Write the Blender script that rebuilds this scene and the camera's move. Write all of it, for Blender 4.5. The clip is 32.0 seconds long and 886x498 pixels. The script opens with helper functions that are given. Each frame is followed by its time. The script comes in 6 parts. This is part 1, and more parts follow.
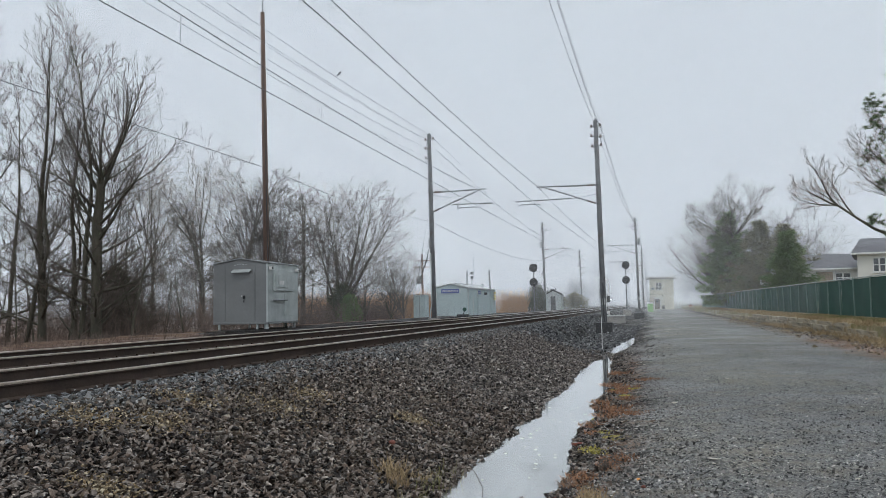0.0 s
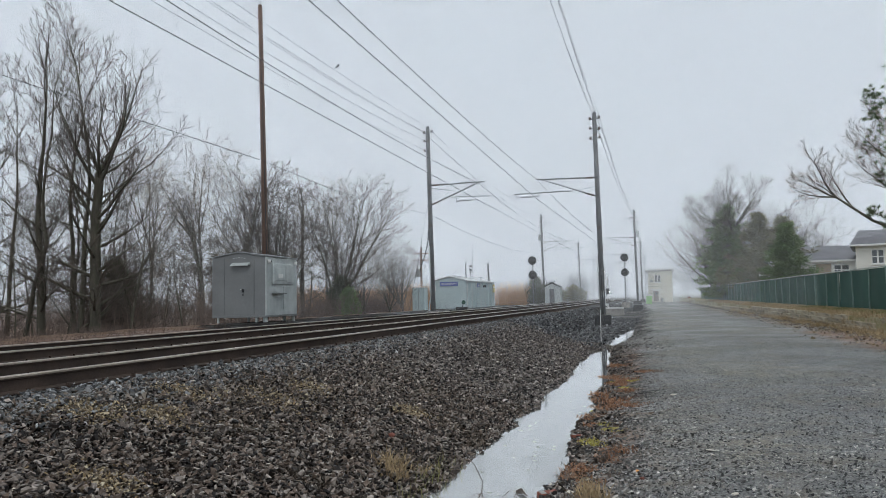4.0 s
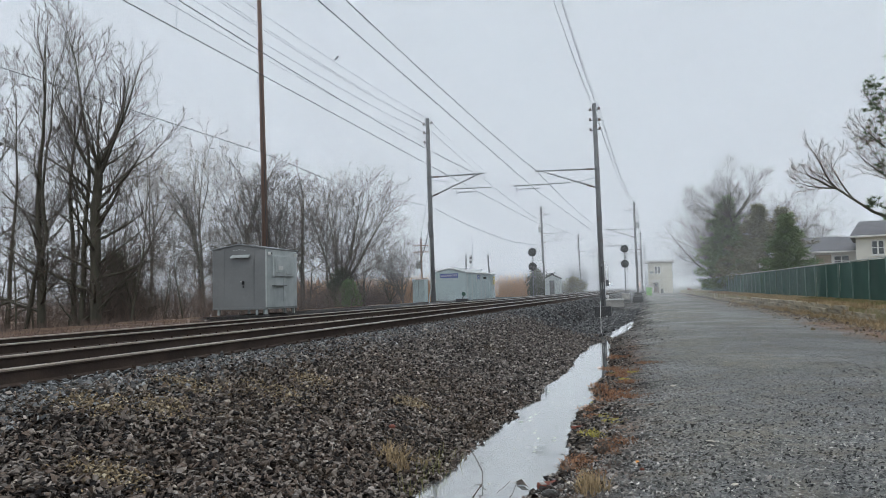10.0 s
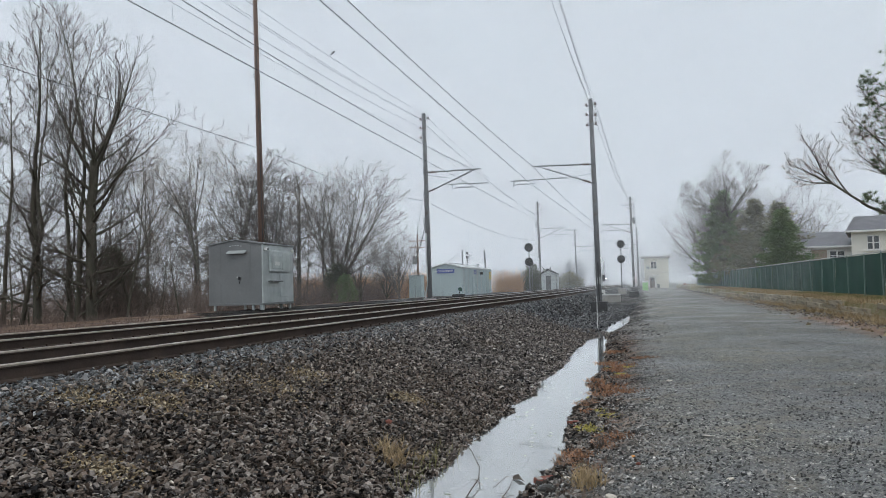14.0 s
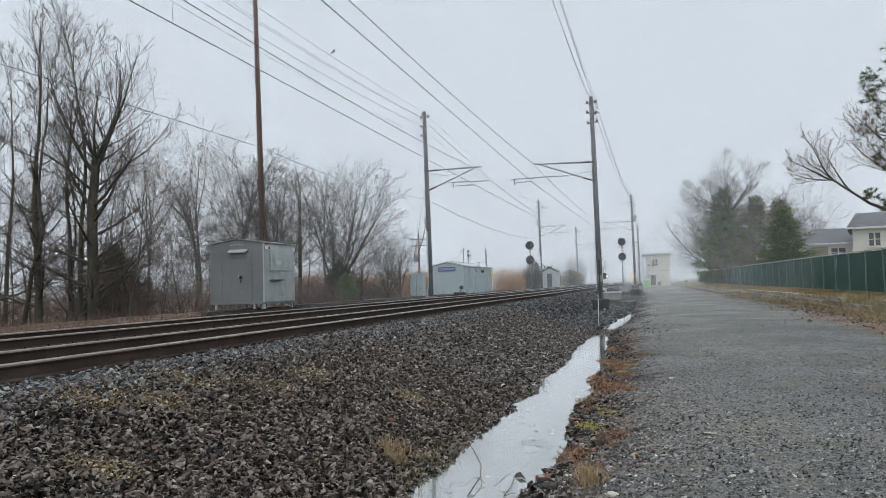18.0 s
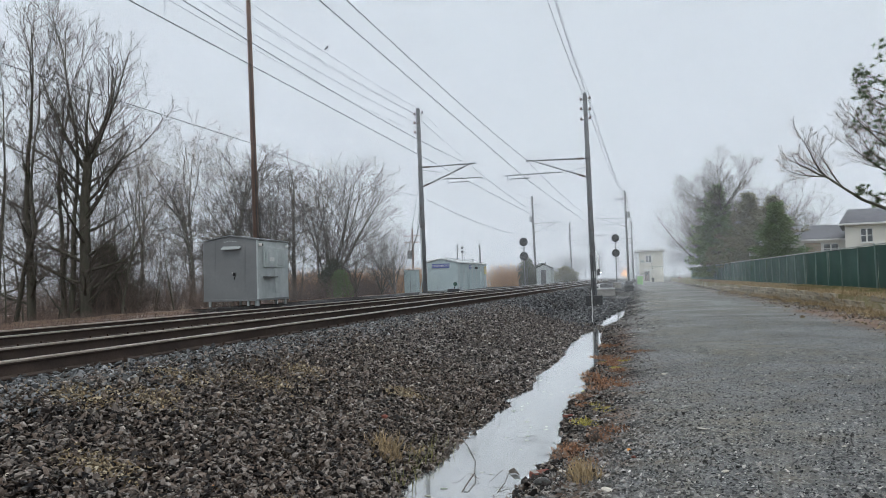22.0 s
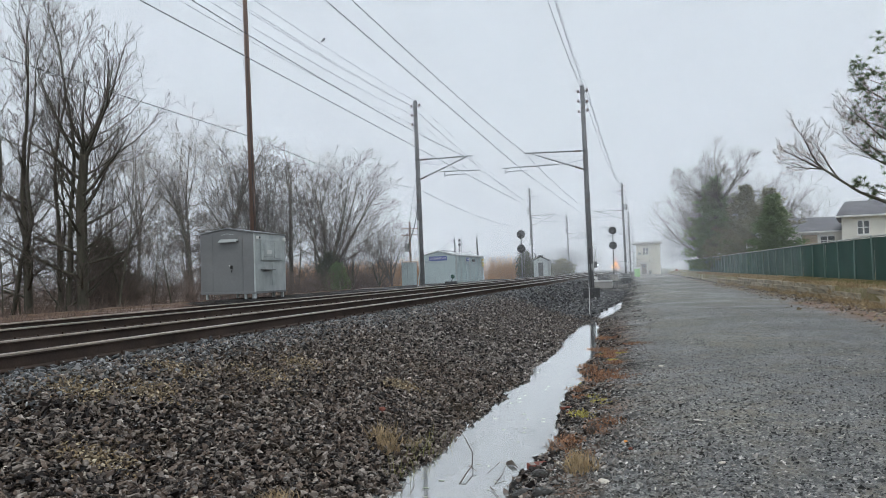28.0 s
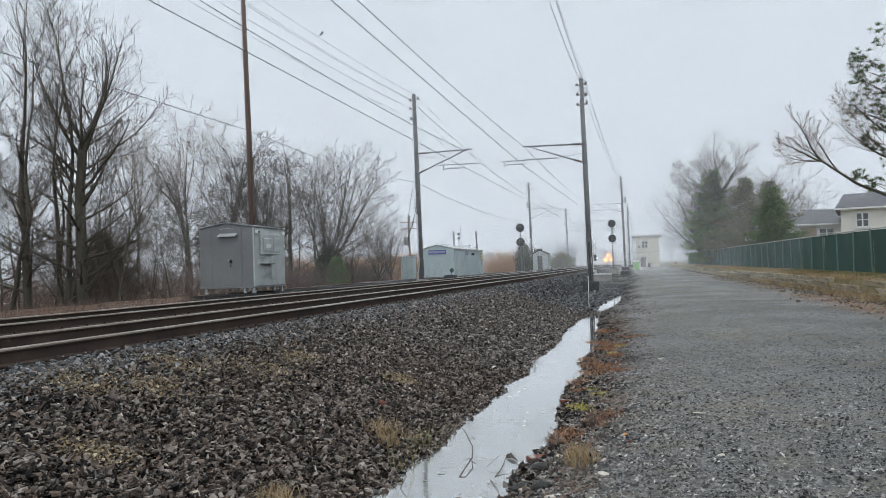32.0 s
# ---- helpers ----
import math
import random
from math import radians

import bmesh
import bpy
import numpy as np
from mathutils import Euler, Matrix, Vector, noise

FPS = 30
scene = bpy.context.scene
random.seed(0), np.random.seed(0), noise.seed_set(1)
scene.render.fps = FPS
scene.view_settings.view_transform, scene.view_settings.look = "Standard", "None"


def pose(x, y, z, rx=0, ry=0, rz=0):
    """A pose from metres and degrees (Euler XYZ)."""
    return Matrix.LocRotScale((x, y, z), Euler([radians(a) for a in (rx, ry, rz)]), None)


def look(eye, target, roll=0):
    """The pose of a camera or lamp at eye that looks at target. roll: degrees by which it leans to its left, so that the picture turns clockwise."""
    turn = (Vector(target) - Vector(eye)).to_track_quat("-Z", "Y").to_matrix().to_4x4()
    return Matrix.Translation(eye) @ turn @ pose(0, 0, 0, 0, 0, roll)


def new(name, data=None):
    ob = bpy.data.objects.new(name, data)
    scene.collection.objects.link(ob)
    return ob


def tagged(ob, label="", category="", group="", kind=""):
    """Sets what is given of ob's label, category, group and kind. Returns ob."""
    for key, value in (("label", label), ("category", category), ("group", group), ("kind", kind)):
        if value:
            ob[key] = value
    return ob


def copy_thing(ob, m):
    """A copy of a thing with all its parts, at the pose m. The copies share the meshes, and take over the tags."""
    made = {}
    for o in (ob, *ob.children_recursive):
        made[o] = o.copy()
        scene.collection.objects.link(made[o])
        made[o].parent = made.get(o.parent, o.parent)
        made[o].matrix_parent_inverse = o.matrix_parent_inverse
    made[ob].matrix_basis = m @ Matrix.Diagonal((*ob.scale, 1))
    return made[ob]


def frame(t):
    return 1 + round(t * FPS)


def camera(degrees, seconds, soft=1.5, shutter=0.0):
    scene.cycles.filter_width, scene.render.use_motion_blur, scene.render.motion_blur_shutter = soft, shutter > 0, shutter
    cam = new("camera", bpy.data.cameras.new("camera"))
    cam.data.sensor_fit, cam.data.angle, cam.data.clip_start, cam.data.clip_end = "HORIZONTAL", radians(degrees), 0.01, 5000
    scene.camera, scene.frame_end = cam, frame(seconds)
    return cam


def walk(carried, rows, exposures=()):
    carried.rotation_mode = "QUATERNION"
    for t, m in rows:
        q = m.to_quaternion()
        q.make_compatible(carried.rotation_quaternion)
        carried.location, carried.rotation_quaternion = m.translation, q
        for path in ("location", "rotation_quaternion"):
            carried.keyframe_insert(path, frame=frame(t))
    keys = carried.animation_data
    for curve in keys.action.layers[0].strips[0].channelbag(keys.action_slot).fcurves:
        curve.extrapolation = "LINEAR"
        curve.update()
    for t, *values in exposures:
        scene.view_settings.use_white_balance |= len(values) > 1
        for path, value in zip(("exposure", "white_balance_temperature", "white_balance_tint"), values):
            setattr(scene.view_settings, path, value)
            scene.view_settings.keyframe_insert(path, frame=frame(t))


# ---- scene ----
cam = camera(58.15, 32.0, soft=0.85)

# Hand-held stance beside the track: the eye stays, the view drifts. Rows: seconds, Euler degrees.
EYE = (0.0, 0.0, 1.55)
PATH = [
    (0, 94.082, 0.955, 14.083), (0.5, 94.051, 0.931, 14.031), (1, 93.993, 0.939, 13.960),
    (1.5, 93.932, 0.938, 13.885), (2, 93.870, 0.944, 13.849), (2.5, 93.837, 0.966, 13.850),
    (3, 93.787, 1.023, 13.921), (3.5, 93.690, 1.076, 13.979), (5.5, 93.238, 1.152, 14.035),
    (6, 93.186, 1.168, 13.970), (6.5, 93.153, 1.167, 13.909), (7, 93.154, 1.164, 13.847),
    (7.5, 93.193, 1.190, 13.846), (8, 93.201, 1.211, 13.867), (8.5, 93.196, 1.189, 13.909),
    (9, 93.140, 1.200, 13.966), (9.5, 93.066, 1.176, 13.994), (10, 92.980, 1.211, 14.019),
    (10.5, 92.926, 1.219, 14.019), (11, 92.855, 1.248, 13.984), (11.5, 92.771, 1.282, 13.968),
    (12, 92.678, 1.369, 13.937), (12.5, 92.573, 1.390, 13.916), (13, 92.533, 1.372, 13.870),
    (13.5, 92.558, 1.328, 13.808), (14, 92.641, 1.285, 13.767), (14.5, 92.734, 1.286, 13.779),
    (16.5, 92.723, 1.469, 13.949), (17, 92.654, 1.455, 13.931), (17.5, 92.590, 1.466, 13.891),
    (18, 92.518, 1.483, 13.852), (18.5, 92.418, 1.497, 13.809), (19, 92.315, 1.570, 13.755),
    (19.5, 92.242, 1.569, 13.686), (20, 92.218, 1.583, 13.604), (20.5, 92.221, 1.524, 13.514),
    (21, 92.266, 1.493, 13.448), (21.5, 92.266, 1.513, 13.406), (22, 92.260, 1.576, 13.416),
    (22.5, 92.233, 1.657, 13.453), (23, 92.209, 1.730, 13.469), (23.5, 92.198, 1.750, 13.444),
    (24, 92.175, 1.736, 13.405), (24.5, 92.162, 1.684, 13.367), (25, 92.113, 1.688, 13.354),
    (25.5, 92.052, 1.688, 13.350), (27.5, 91.785, 1.659, 13.273), (28, 91.723, 1.652, 13.227),
    (28.5, 91.662, 1.655, 13.181), (29, 91.601, 1.659, 13.166), (29.5, 91.536, 1.666, 13.177),
    (30, 91.455, 1.703, 13.222), (30.5, 91.394, 1.741, 13.252), (31, 91.344, 1.761, 13.248),
    (31.5, 91.308, 1.775, 13.231), (32, 91.267, 1.829, 13.176),
]
walk(cam, [(t, pose(*EYE, rx, ry, rz)) for t, rx, ry, rz in PATH], [(0, 0.07), (16, 0.12), (32, 0.2)])

# ---- world, sun, exposure ----
world = bpy.data.worlds.new("overcast")
scene.world = world
world.use_nodes = True
wn, wl = world.node_tree.nodes, world.node_tree.links
wn.clear()
w_out, w_bg = wn.new("ShaderNodeOutputWorld"), wn.new("ShaderNodeBackground")
w_sky = wn.new("ShaderNodeTexSky")
w_sky.sky_type, w_sky.sun_disc = "NISHITA", False
w_sky.sun_elevation, w_sky.sun_rotation = radians(52), radians(175)
w_scale = wn.new("ShaderNodeMix")
w_scale.data_type, w_scale.blend_type = "RGBA", "MULTIPLY"
w_scale.inputs[0].default_value = 1.0
w_scale.inputs[7].default_value = (0.10, 0.10, 0.10, 1)
w_tc, w_sep, w_ramp = wn.new("ShaderNodeTexCoord"), wn.new("ShaderNodeSeparateXYZ"), wn.new("ShaderNodeValToRGB")
w_ramp.color_ramp.elements.new(0.45)
for e, (at, col) in zip(w_ramp.color_ramp.elements, ((0.0, (0.690, 0.760, 0.835)), (0.45, (0.755, 0.835, 0.925)), (1.0, (0.860, 0.945, 1.040)))):
    e.position, e.color = at, (*col, 1)
w_mix = wn.new("ShaderNodeMix")
w_mix.data_type = "RGBA"
w_mix.inputs[0].default_value = 0.94
wl.new(w_sky.outputs[0], w_scale.inputs[6])
wl.new(w_tc.outputs["Generated"], w_sep.inputs[0])
wl.new(w_sep.outputs[2], w_ramp.inputs[0])
wl.new(w_scale.outputs[2], w_mix.inputs[6])
wl.new(w_ramp.outputs[0], w_mix.inputs[7])
wl.new(w_mix.outputs[2], w_bg.inputs[0])
wl.new(w_bg.outputs[0], w_out.inputs[0])
w_bg.inputs[1].default_value = 1.0

sun = new("sun", bpy.data.lights.new("sun", "SUN"))
sun.data.energy, sun.data.angle, sun.data.color = 0.8, radians(24), (1.0, 0.97, 0.92)
sun.matrix_basis = look((0, 0, 60), (-14, 34, 0))

# ---- mesh and material helpers ----
rng = random.Random(7)


class Geo:
    """Gathers vertices and faces of one mesh."""

    def __init__(self):
        self.v, self.f = [], []

    def add(self, verts, faces):
        n = len(self.v)
        self.v += [tuple(p) for p in verts]
        self.f += [tuple(i + n for i in q) for q in faces]
        return self

    def box(self, x0, y0, z0, x1, y1, z1, bev=0.0):
        if bev <= 0:
            vs = [(x, y, z) for x in (x0, x1) for y in (y0, y1) for z in (z0, z1)]
            return self.add(vs, [(0, 1, 3, 2), (4, 6, 7, 5), (0, 4, 5, 1), (2, 3, 7, 6), (0, 2, 6, 4), (1, 5, 7, 3)])
        bm = bmesh.new()
        bmesh.ops.create_cube(bm, size=1.0)
        for v in bm.verts:
            v.co = Vector(((x0 + x1) / 2 + v.co.x * (x1 - x0), (y0 + y1) / 2 + v.co.y * (y1 - y0), (z0 + z1) / 2 + v.co.z * (z1 - z0)))
        bmesh.ops.bevel(bm, geom=bm.edges[:], offset=bev, segments=1, affect="EDGES")
        bm.verts.index_update()
        self.add([v.co[:] for v in bm.verts], [[v.index for v in f.verts] for f in bm.faces])
        bm.free()
        return self

    def tube(self, pts, radii, sides=6, cap=True):
        pts = [Vector(p) for p in pts]
        if isinstance(radii, (int, float)):
            radii = [radii] * len(pts)
        base = len(self.v)
        ref = Vector((0.31, 0.87, 0.38))
        for i, p in enumerate(pts):
            d = pts[min(i + 1, len(pts) - 1)] - pts[max(i - 1, 0)]
            if d.length < 1e-9:
                d = Vector((0, 0, 1))
            d.normalize()
            a = d.cross(ref)
            if a.length < 0.1:
                a = d.cross(Vector((1, 0, 0)))
            a.normalize()
            b = d.cross(a)
            for k in range(sides):
                t = 2 * math.pi * k / sides
                q = p + (a * math.cos(t) + b * math.sin(t)) * radii[i]
                self.v.append((q.x, q.y, q.z))
        for i in range(len(pts) - 1):
            for k in range(sides):
                k2 = (k + 1) % sides
                self.f.append((base + i * sides + k, base + i * sides + k2, base + (i + 1) * sides + k2, base + (i + 1) * sides + k))
        if cap:
            self.f.append(tuple(base + k for k in reversed(range(sides))))
            self.f.append(tuple(base + (len(pts) - 1) * sides + k for k in range(sides)))
        return self

    def sweep(self, profile, path):
        """A closed profile of (side, up) drawn along points, upright."""
        base, n = len(self.v), len(profile)
        pts = [Vector(p) for p in path]
        for i, p in enumerate(pts):
            d = pts[min(i + 1, len(pts) - 1)] - pts[max(i - 1, 0)]
            s = Vector((d.y, -d.x, 0)).normalized()
            for a, u in profile:
                self.v.append((p.x + s.x * a, p.y + s.y * a, p.z + u))
        for i in range(len(pts) - 1):
            for k in range(n):
                k2 = (k + 1) % n
                self.f.append((base + i * n + k, base + i * n + k2, base + (i + 1) * n + k2, base + (i + 1) * n + k))
        self.f.append(tuple(base + k for k in reversed(range(n))))
        self.f.append(tuple(base + (len(pts) - 1) * n + k for k in range(n)))
        return self

    def mesh(self, name, material=None, smooth=False):
        me = bpy.data.meshes.new(name)
        me.from_pydata(self.v, [], self.f)
        if material:
            me.materials.append(material)
        if smooth:
            me.polygons.foreach_set("use_smooth", [True] * len(me.polygons))
        me.update()
        return me


def thing(name, m=None, label="", category="", group="", kind=""):
    ob = new(name)
    ob.empty_display_size = 0.1
    if m is not None:
        ob.matrix_basis = m
    return tagged(ob, label, category, group, kind)


def part(name, geo, material, parent, label="", smooth=False, m=None):
    ob = new(name, geo.mesh(name, material, smooth) if isinstance(geo, Geo) else geo)
    ob.parent = parent
    if m is not None:
        ob.matrix_basis = m
    return tagged(ob, label) if label else ob


def solo(name, geo, material, label="", category="", group="", kind="", m=None, smooth=False):
    ob = new(name, geo.mesh(name, material, smooth) if isinstance(geo, Geo) else geo)
    if m is not None:
        ob.matrix_basis = m
    return tagged(ob, label, category, group, kind)


def nodes_of(name):
    m = bpy.data.materials.new(name)
    m.use_nodes = True
    nt = m.node_tree
    return m, nt.nodes, nt.links, nt.nodes["Principled BSDF"]


def noise_tex(nn, ll, vec, scale, detail=4.0, rough=0.55):
    n = nn.new("ShaderNodeTexNoise")
    n.inputs["Scale"].default_value, n.inputs["Detail"].default_value, n.inputs["Roughness"].default_value = scale, detail, rough
    ll.new(vec, n.inputs["Vector"])
    return n.outputs["Fac"]


def ramp(nn, ll, fac, stops):
    r = nn.new("ShaderNodeValToRGB")
    while len(r.color_ramp.elements) < len(stops):
        r.color_ramp.elements.new(0.5)
    for e, (p, c) in zip(r.color_ramp.elements, stops):
        e.position, e.color = p, (*c, 1) if len(c) == 3 else c
    ll.new(fac, r.inputs[0])
    return r.outputs[0]


def mixc(nn, ll, fac, a, b, mode="MIX"):
    x = nn.new("ShaderNodeMix")
    x.data_type, x.blend_type = "RGBA", mode
    for sock, val in ((x.inputs[0], fac), (x.inputs[6], a), (x.inputs[7], b)):
        if isinstance(val, (int, float)):
            sock.default_value = val
        elif isinstance(val, tuple):
            sock.default_value = (*val, 1) if len(val) == 3 else val
        else:
            ll.new(val, sock)
    return x.outputs[2]


def bumped(nn, ll, bsdf, height, strength, dist):
    b = nn.new("ShaderNodeBump")
    b.inputs["Strength"].default_value, b.inputs["Distance"].default_value = strength, dist
    ll.new(height, b.inputs["Height"])
    ll.new(b.outputs[0], bsdf.inputs["Normal"])


def mat(name, c1, c2=None, rough=0.75, metal=0.0, big=1.2, fine=25.0, bump=0.25, dist=0.01, spec=0.4, stretch=(1, 1, 1), dirt=None, each=0.0, grain=0.8):
    """Two-scale varied surface: c1 to c2 in broad patches, fine grain over it, optional dirt blots, optional change per object."""
    m, nn, ll, bs = nodes_of(name)
    c2 = c2 or tuple(x * 0.72 for x in c1)
    tc, mp = nn.new("ShaderNodeTexCoord"), nn.new("ShaderNodeMapping")
    mp.inputs["Scale"].default_value = stretch
    ll.new(tc.outputs["Object"], mp.inputs[0])
    n1 = noise_tex(nn, ll, mp.outputs[0], big, 5)
    n2 = noise_tex(nn, ll, mp.outputs[0], fine, 3, 0.7)
    col = ramp(nn, ll, n1, [(0.32, c1), (0.68, c2)])
    speck = ramp(nn, ll, n2, [(0.25, (0.72, 0.72, 0.72)), (0.75, (1.2, 1.2, 1.2))])
    col = mixc(nn, ll, grain, col, speck, "MULTIPLY")
    if dirt:
        n3 = noise_tex(nn, ll, mp.outputs[0], big * 2.7, 6, 0.65)
        col = mixc(nn, ll, ramp(nn, ll, n3, [(0.52, (0, 0, 0)), (0.68, (0.85, 0.85, 0.85))]), col, dirt)
    if each:
        oi = nn.new("ShaderNodeObjectInfo")
        col = mixc(nn, ll, 1.0, col, ramp(nn, ll, oi.outputs["Random"], [(0, (1 - each,) * 3), (1, (1 + each,) * 3)]), "MULTIPLY")
    ll.new(col, bs.inputs["Base Color"])
    bs.inputs["Roughness"].default_value, bs.inputs["Metallic"].default_value = rough, metal
    bs.inputs["Specular IOR Level"].default_value = spec
    if bump:
        bumped(nn, ll, bs, n2, bump, dist)
    return m


def stone_mat(name, stops, per_object=False, rough=0.42):
    m, nn, ll, bs = nodes_of(name)
    tc = nn.new("ShaderNodeTexCoord")
    if per_object:
        r = nn.new("ShaderNodeObjectInfo").outputs["Random"]
    else:
        r = nn.new("ShaderNodeNewGeometry").outputs["Random Per Island"]
    col = ramp(nn, ll, r, stops)
    n2 = noise_tex(nn, ll, tc.outputs["Object"], 45, 4, 0.7)
    n1 = noise_tex(nn, ll, tc.outputs["Object"], 1.1, 4)
    col = mixc(nn, ll, 0.8, col, ramp(nn, ll, n2, [(0.3, (0.6, 0.6, 0.6)), (0.75, (1.3, 1.3, 1.3))]), "MULTIPLY")
    col = mixc(nn, ll, ramp(nn, ll, n1, [(0.56, (0, 0, 0)), (0.76, (0.38, 0.38, 0.38))]), col, (0.11, 0.078, 0.045))
    ll.new(col, bs.inputs["Base Color"])
    bs.inputs["Roughness"].default_value = rough
    bs.inputs["Specular IOR Level"].default_value = 0.22
    return m


def glow_mat(name, color, strength):
    m, nn, ll, bs = nodes_of(name)
    bs.inputs["Base Color"].default_value = (*color, 1)
    bs.inputs["Emission Color"].default_value = (*color, 1)
    bs.inputs["Emission Strength"].default_value = strength
    return m


def fog_mat(name, density):
    """Thin mist: lets most light through and scatters the sky's light from above."""
    m = bpy.data.materials.new(name)
    m.use_nodes = True
    nn, ll = m.node_tree.nodes, m.node_tree.links
    nn.clear()
    out, mix, clear = nn.new("ShaderNodeOutputMaterial"), nn.new("ShaderNodeMixShader"), nn.new("ShaderNodeBsdfTransparent")
    both, dif, tra = nn.new("ShaderNodeAddShader"), nn.new("ShaderNodeBsdfDiffuse"), nn.new("ShaderNodeBsdfTranslucent")
    up, down = nn.new("ShaderNodeCombineXYZ"), nn.new("ShaderNodeCombineXYZ")
    up.inputs[2].default_value, down.inputs[2].default_value = 1.0, -1.0
    dif.inputs[0].default_value = tra.inputs[0].default_value = (0.955, 0.97, 0.98, 1)
    ll.new(up.outputs[0], dif.inputs["Normal"])
    ll.new(down.outputs[0], tra.inputs["Normal"])
    mix.inputs[0].default_value = density
    ll.new(clear.outputs[0], mix.inputs[1])
    ll.new(dif.outputs[0], both.inputs[0])
    ll.new(tra.outputs[0], both.inputs[1])
    ll.new(both.outputs[0], mix.inputs[2])
    ll.new(mix.outputs[0], out.inputs[0])
    return m


# ---- materials ----
M_RAIL_TOP = mat("rail_head", (0.58, 0.52, 0.45), (0.40, 0.33, 0.27), rough=0.3, metal=0.85, big=3, fine=60, bump=0.1)
M_RAIL = mat("rail_rust", (0.070, 0.050, 0.040), (0.045, 0.034, 0.029), rough=0.9, spec=0.2, big=2.0, fine=40, bump=0.3)
M_TIE = mat("creosoted_tie", (0.21, 0.175, 0.145), (0.12, 0.10, 0.085), rough=0.9, big=2, fine=30, bump=0.5, stretch=(0.3, 2, 2), each=0.25)
M_STEEL = mat("weathered_steel", (0.165, 0.172, 0.178), (0.10, 0.103, 0.105), rough=0.7, metal=0.25, big=1.0, fine=18, dirt=(0.105, 0.09, 0.075), each=0.15)
M_WOODPOLE = mat("brown_wood_pole", (0.17, 0.115, 0.092), (0.11, 0.078, 0.064), rough=0.9, big=1, fine=20, stretch=(3, 3, 0.3), bump=0.5)
M_WIRE = mat("dark_wire", (0.07, 0.075, 0.08), (0.05, 0.053, 0.056), rough=0.6, bump=0)
M_INSUL = mat("brown_porcelain", (0.08, 0.05, 0.04), rough=0.3, bump=0)
M_GALV = mat("galvanized_sheet", (0.225, 0.232, 0.232), (0.17, 0.176, 0.177), rough=0.45, metal=0.4, big=0.5, fine=9, bump=0.02, grain=0.22)
M_GALV_LIGHT = mat("light_galvanized", (0.52, 0.55, 0.54), (0.40, 0.43, 0.425), rough=0.45, metal=0.4, big=2.0, fine=12, bump=0.05, grain=0.22)
M_BLUE_SHED = mat("pale_blue_steel", (0.43, 0.53, 0.54), (0.36, 0.45, 0.46), rough=0.5, metal=0.1, big=1.0, fine=15, bump=0.05, dirt=(0.30, 0.35, 0.35), grain=0.22)
M_ROOF_WHITE = mat("white_metal_roof", (0.6, 0.61, 0.62), (0.48, 0.5, 0.5), rough=0.5, big=1, fine=10, bump=0.05, grain=0.22)
M_YELLOW = mat("yellow_plate", (0.62, 0.48, 0.10), (0.52, 0.40, 0.09), rough=0.6, bump=0)
M_SIGN = mat("blue_sign", (0.05, 0.085, 0.33), (0.04, 0.07, 0.27), rough=0.5, bump=0)
M_WHITE = mat("white_paint", (0.72, 0.72, 0.70), (0.58, 0.58, 0.56), rough=0.6, big=1.5, fine=20, bump=0.08)
M_BLACK = mat("matt_black", (0.022, 0.022, 0.024), (0.015, 0.015, 0.016), rough=0.7, bump=0.05)
M_CONC = mat("concrete", (0.36, 0.345, 0.32), (0.25, 0.24, 0.225), rough=0.9, big=2.5, fine=30, bump=0.4)
M_FENCE = mat("green_privacy_screen", (0.026, 0.088, 0.066), (0.019, 0.066, 0.050), rough=0.75, big=0.7, fine=60, bump=0.25, each=0.12, grain=0.22)
M_FPOST = mat("fence_post", (0.20, 0.27, 0.245), (0.15, 0.21, 0.19), rough=0.6, metal=0.2)
M_FRAIL = mat("fence_rail", (0.45, 0.47, 0.46), (0.36, 0.37, 0.36), rough=0.55, metal=0.3)
M_TIMBER = mat("weathered_wall_timber", (0.44, 0.38, 0.28), (0.29, 0.25, 0.185), rough=0.95, big=1.5, fine=16, bump=0.6, dist=0.02, stretch=(1, 0.4, 1.5), dirt=(0.12, 0.10, 0.07), each=0.25)
M_SIDING = mat("cream_siding", (0.70, 0.68, 0.62), (0.62, 0.60, 0.55), rough=0.7, big=0.8, fine=10, bump=0.1, grain=0.22)
M_SHINGLE = mat("grey_shingles", (0.15, 0.15, 0.16), (0.105, 0.105, 0.115), rough=0.95, big=1.0, fine=12, bump=0.5, dist=0.02)
M_BROWNWOOD = mat("tan_boards", (0.36, 0.27, 0.19), (0.28, 0.21, 0.15), rough=0.85, stretch=(0.4, 1, 2))
M_GLASS = mat("dark_window_glass", (0.04, 0.048, 0.055), (0.03, 0.036, 0.042), rough=0.08, bump=0, spec=0.8)
M_STUCCO = mat("cream_stucco", (0.62, 0.60, 0.50), (0.52, 0.50, 0.42), rough=0.9, big=0.6, fine=12, bump=0.3, dirt=(0.4, 0.38, 0.32), grain=0.22)
M_DOOR = mat("brown_door", (0.14, 0.10, 0.075), (0.10, 0.075, 0.06), rough=0.6)
M_GREENBOX = mat("pale_green_cabinet", (0.34, 0.60, 0.27), (0.28, 0.52, 0.22), rough=0.6)
M_BARK = mat("grey_brown_bark", (0.100, 0.092, 0.070), (0.060, 0.056, 0.044), rough=0.95, big=2.5, fine=25, bump=0.8, dist=0.02, stretch=(2, 2, 0.35), dirt=(0.060, 0.066, 0.038))
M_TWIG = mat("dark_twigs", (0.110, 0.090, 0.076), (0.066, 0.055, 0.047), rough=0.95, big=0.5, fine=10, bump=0)
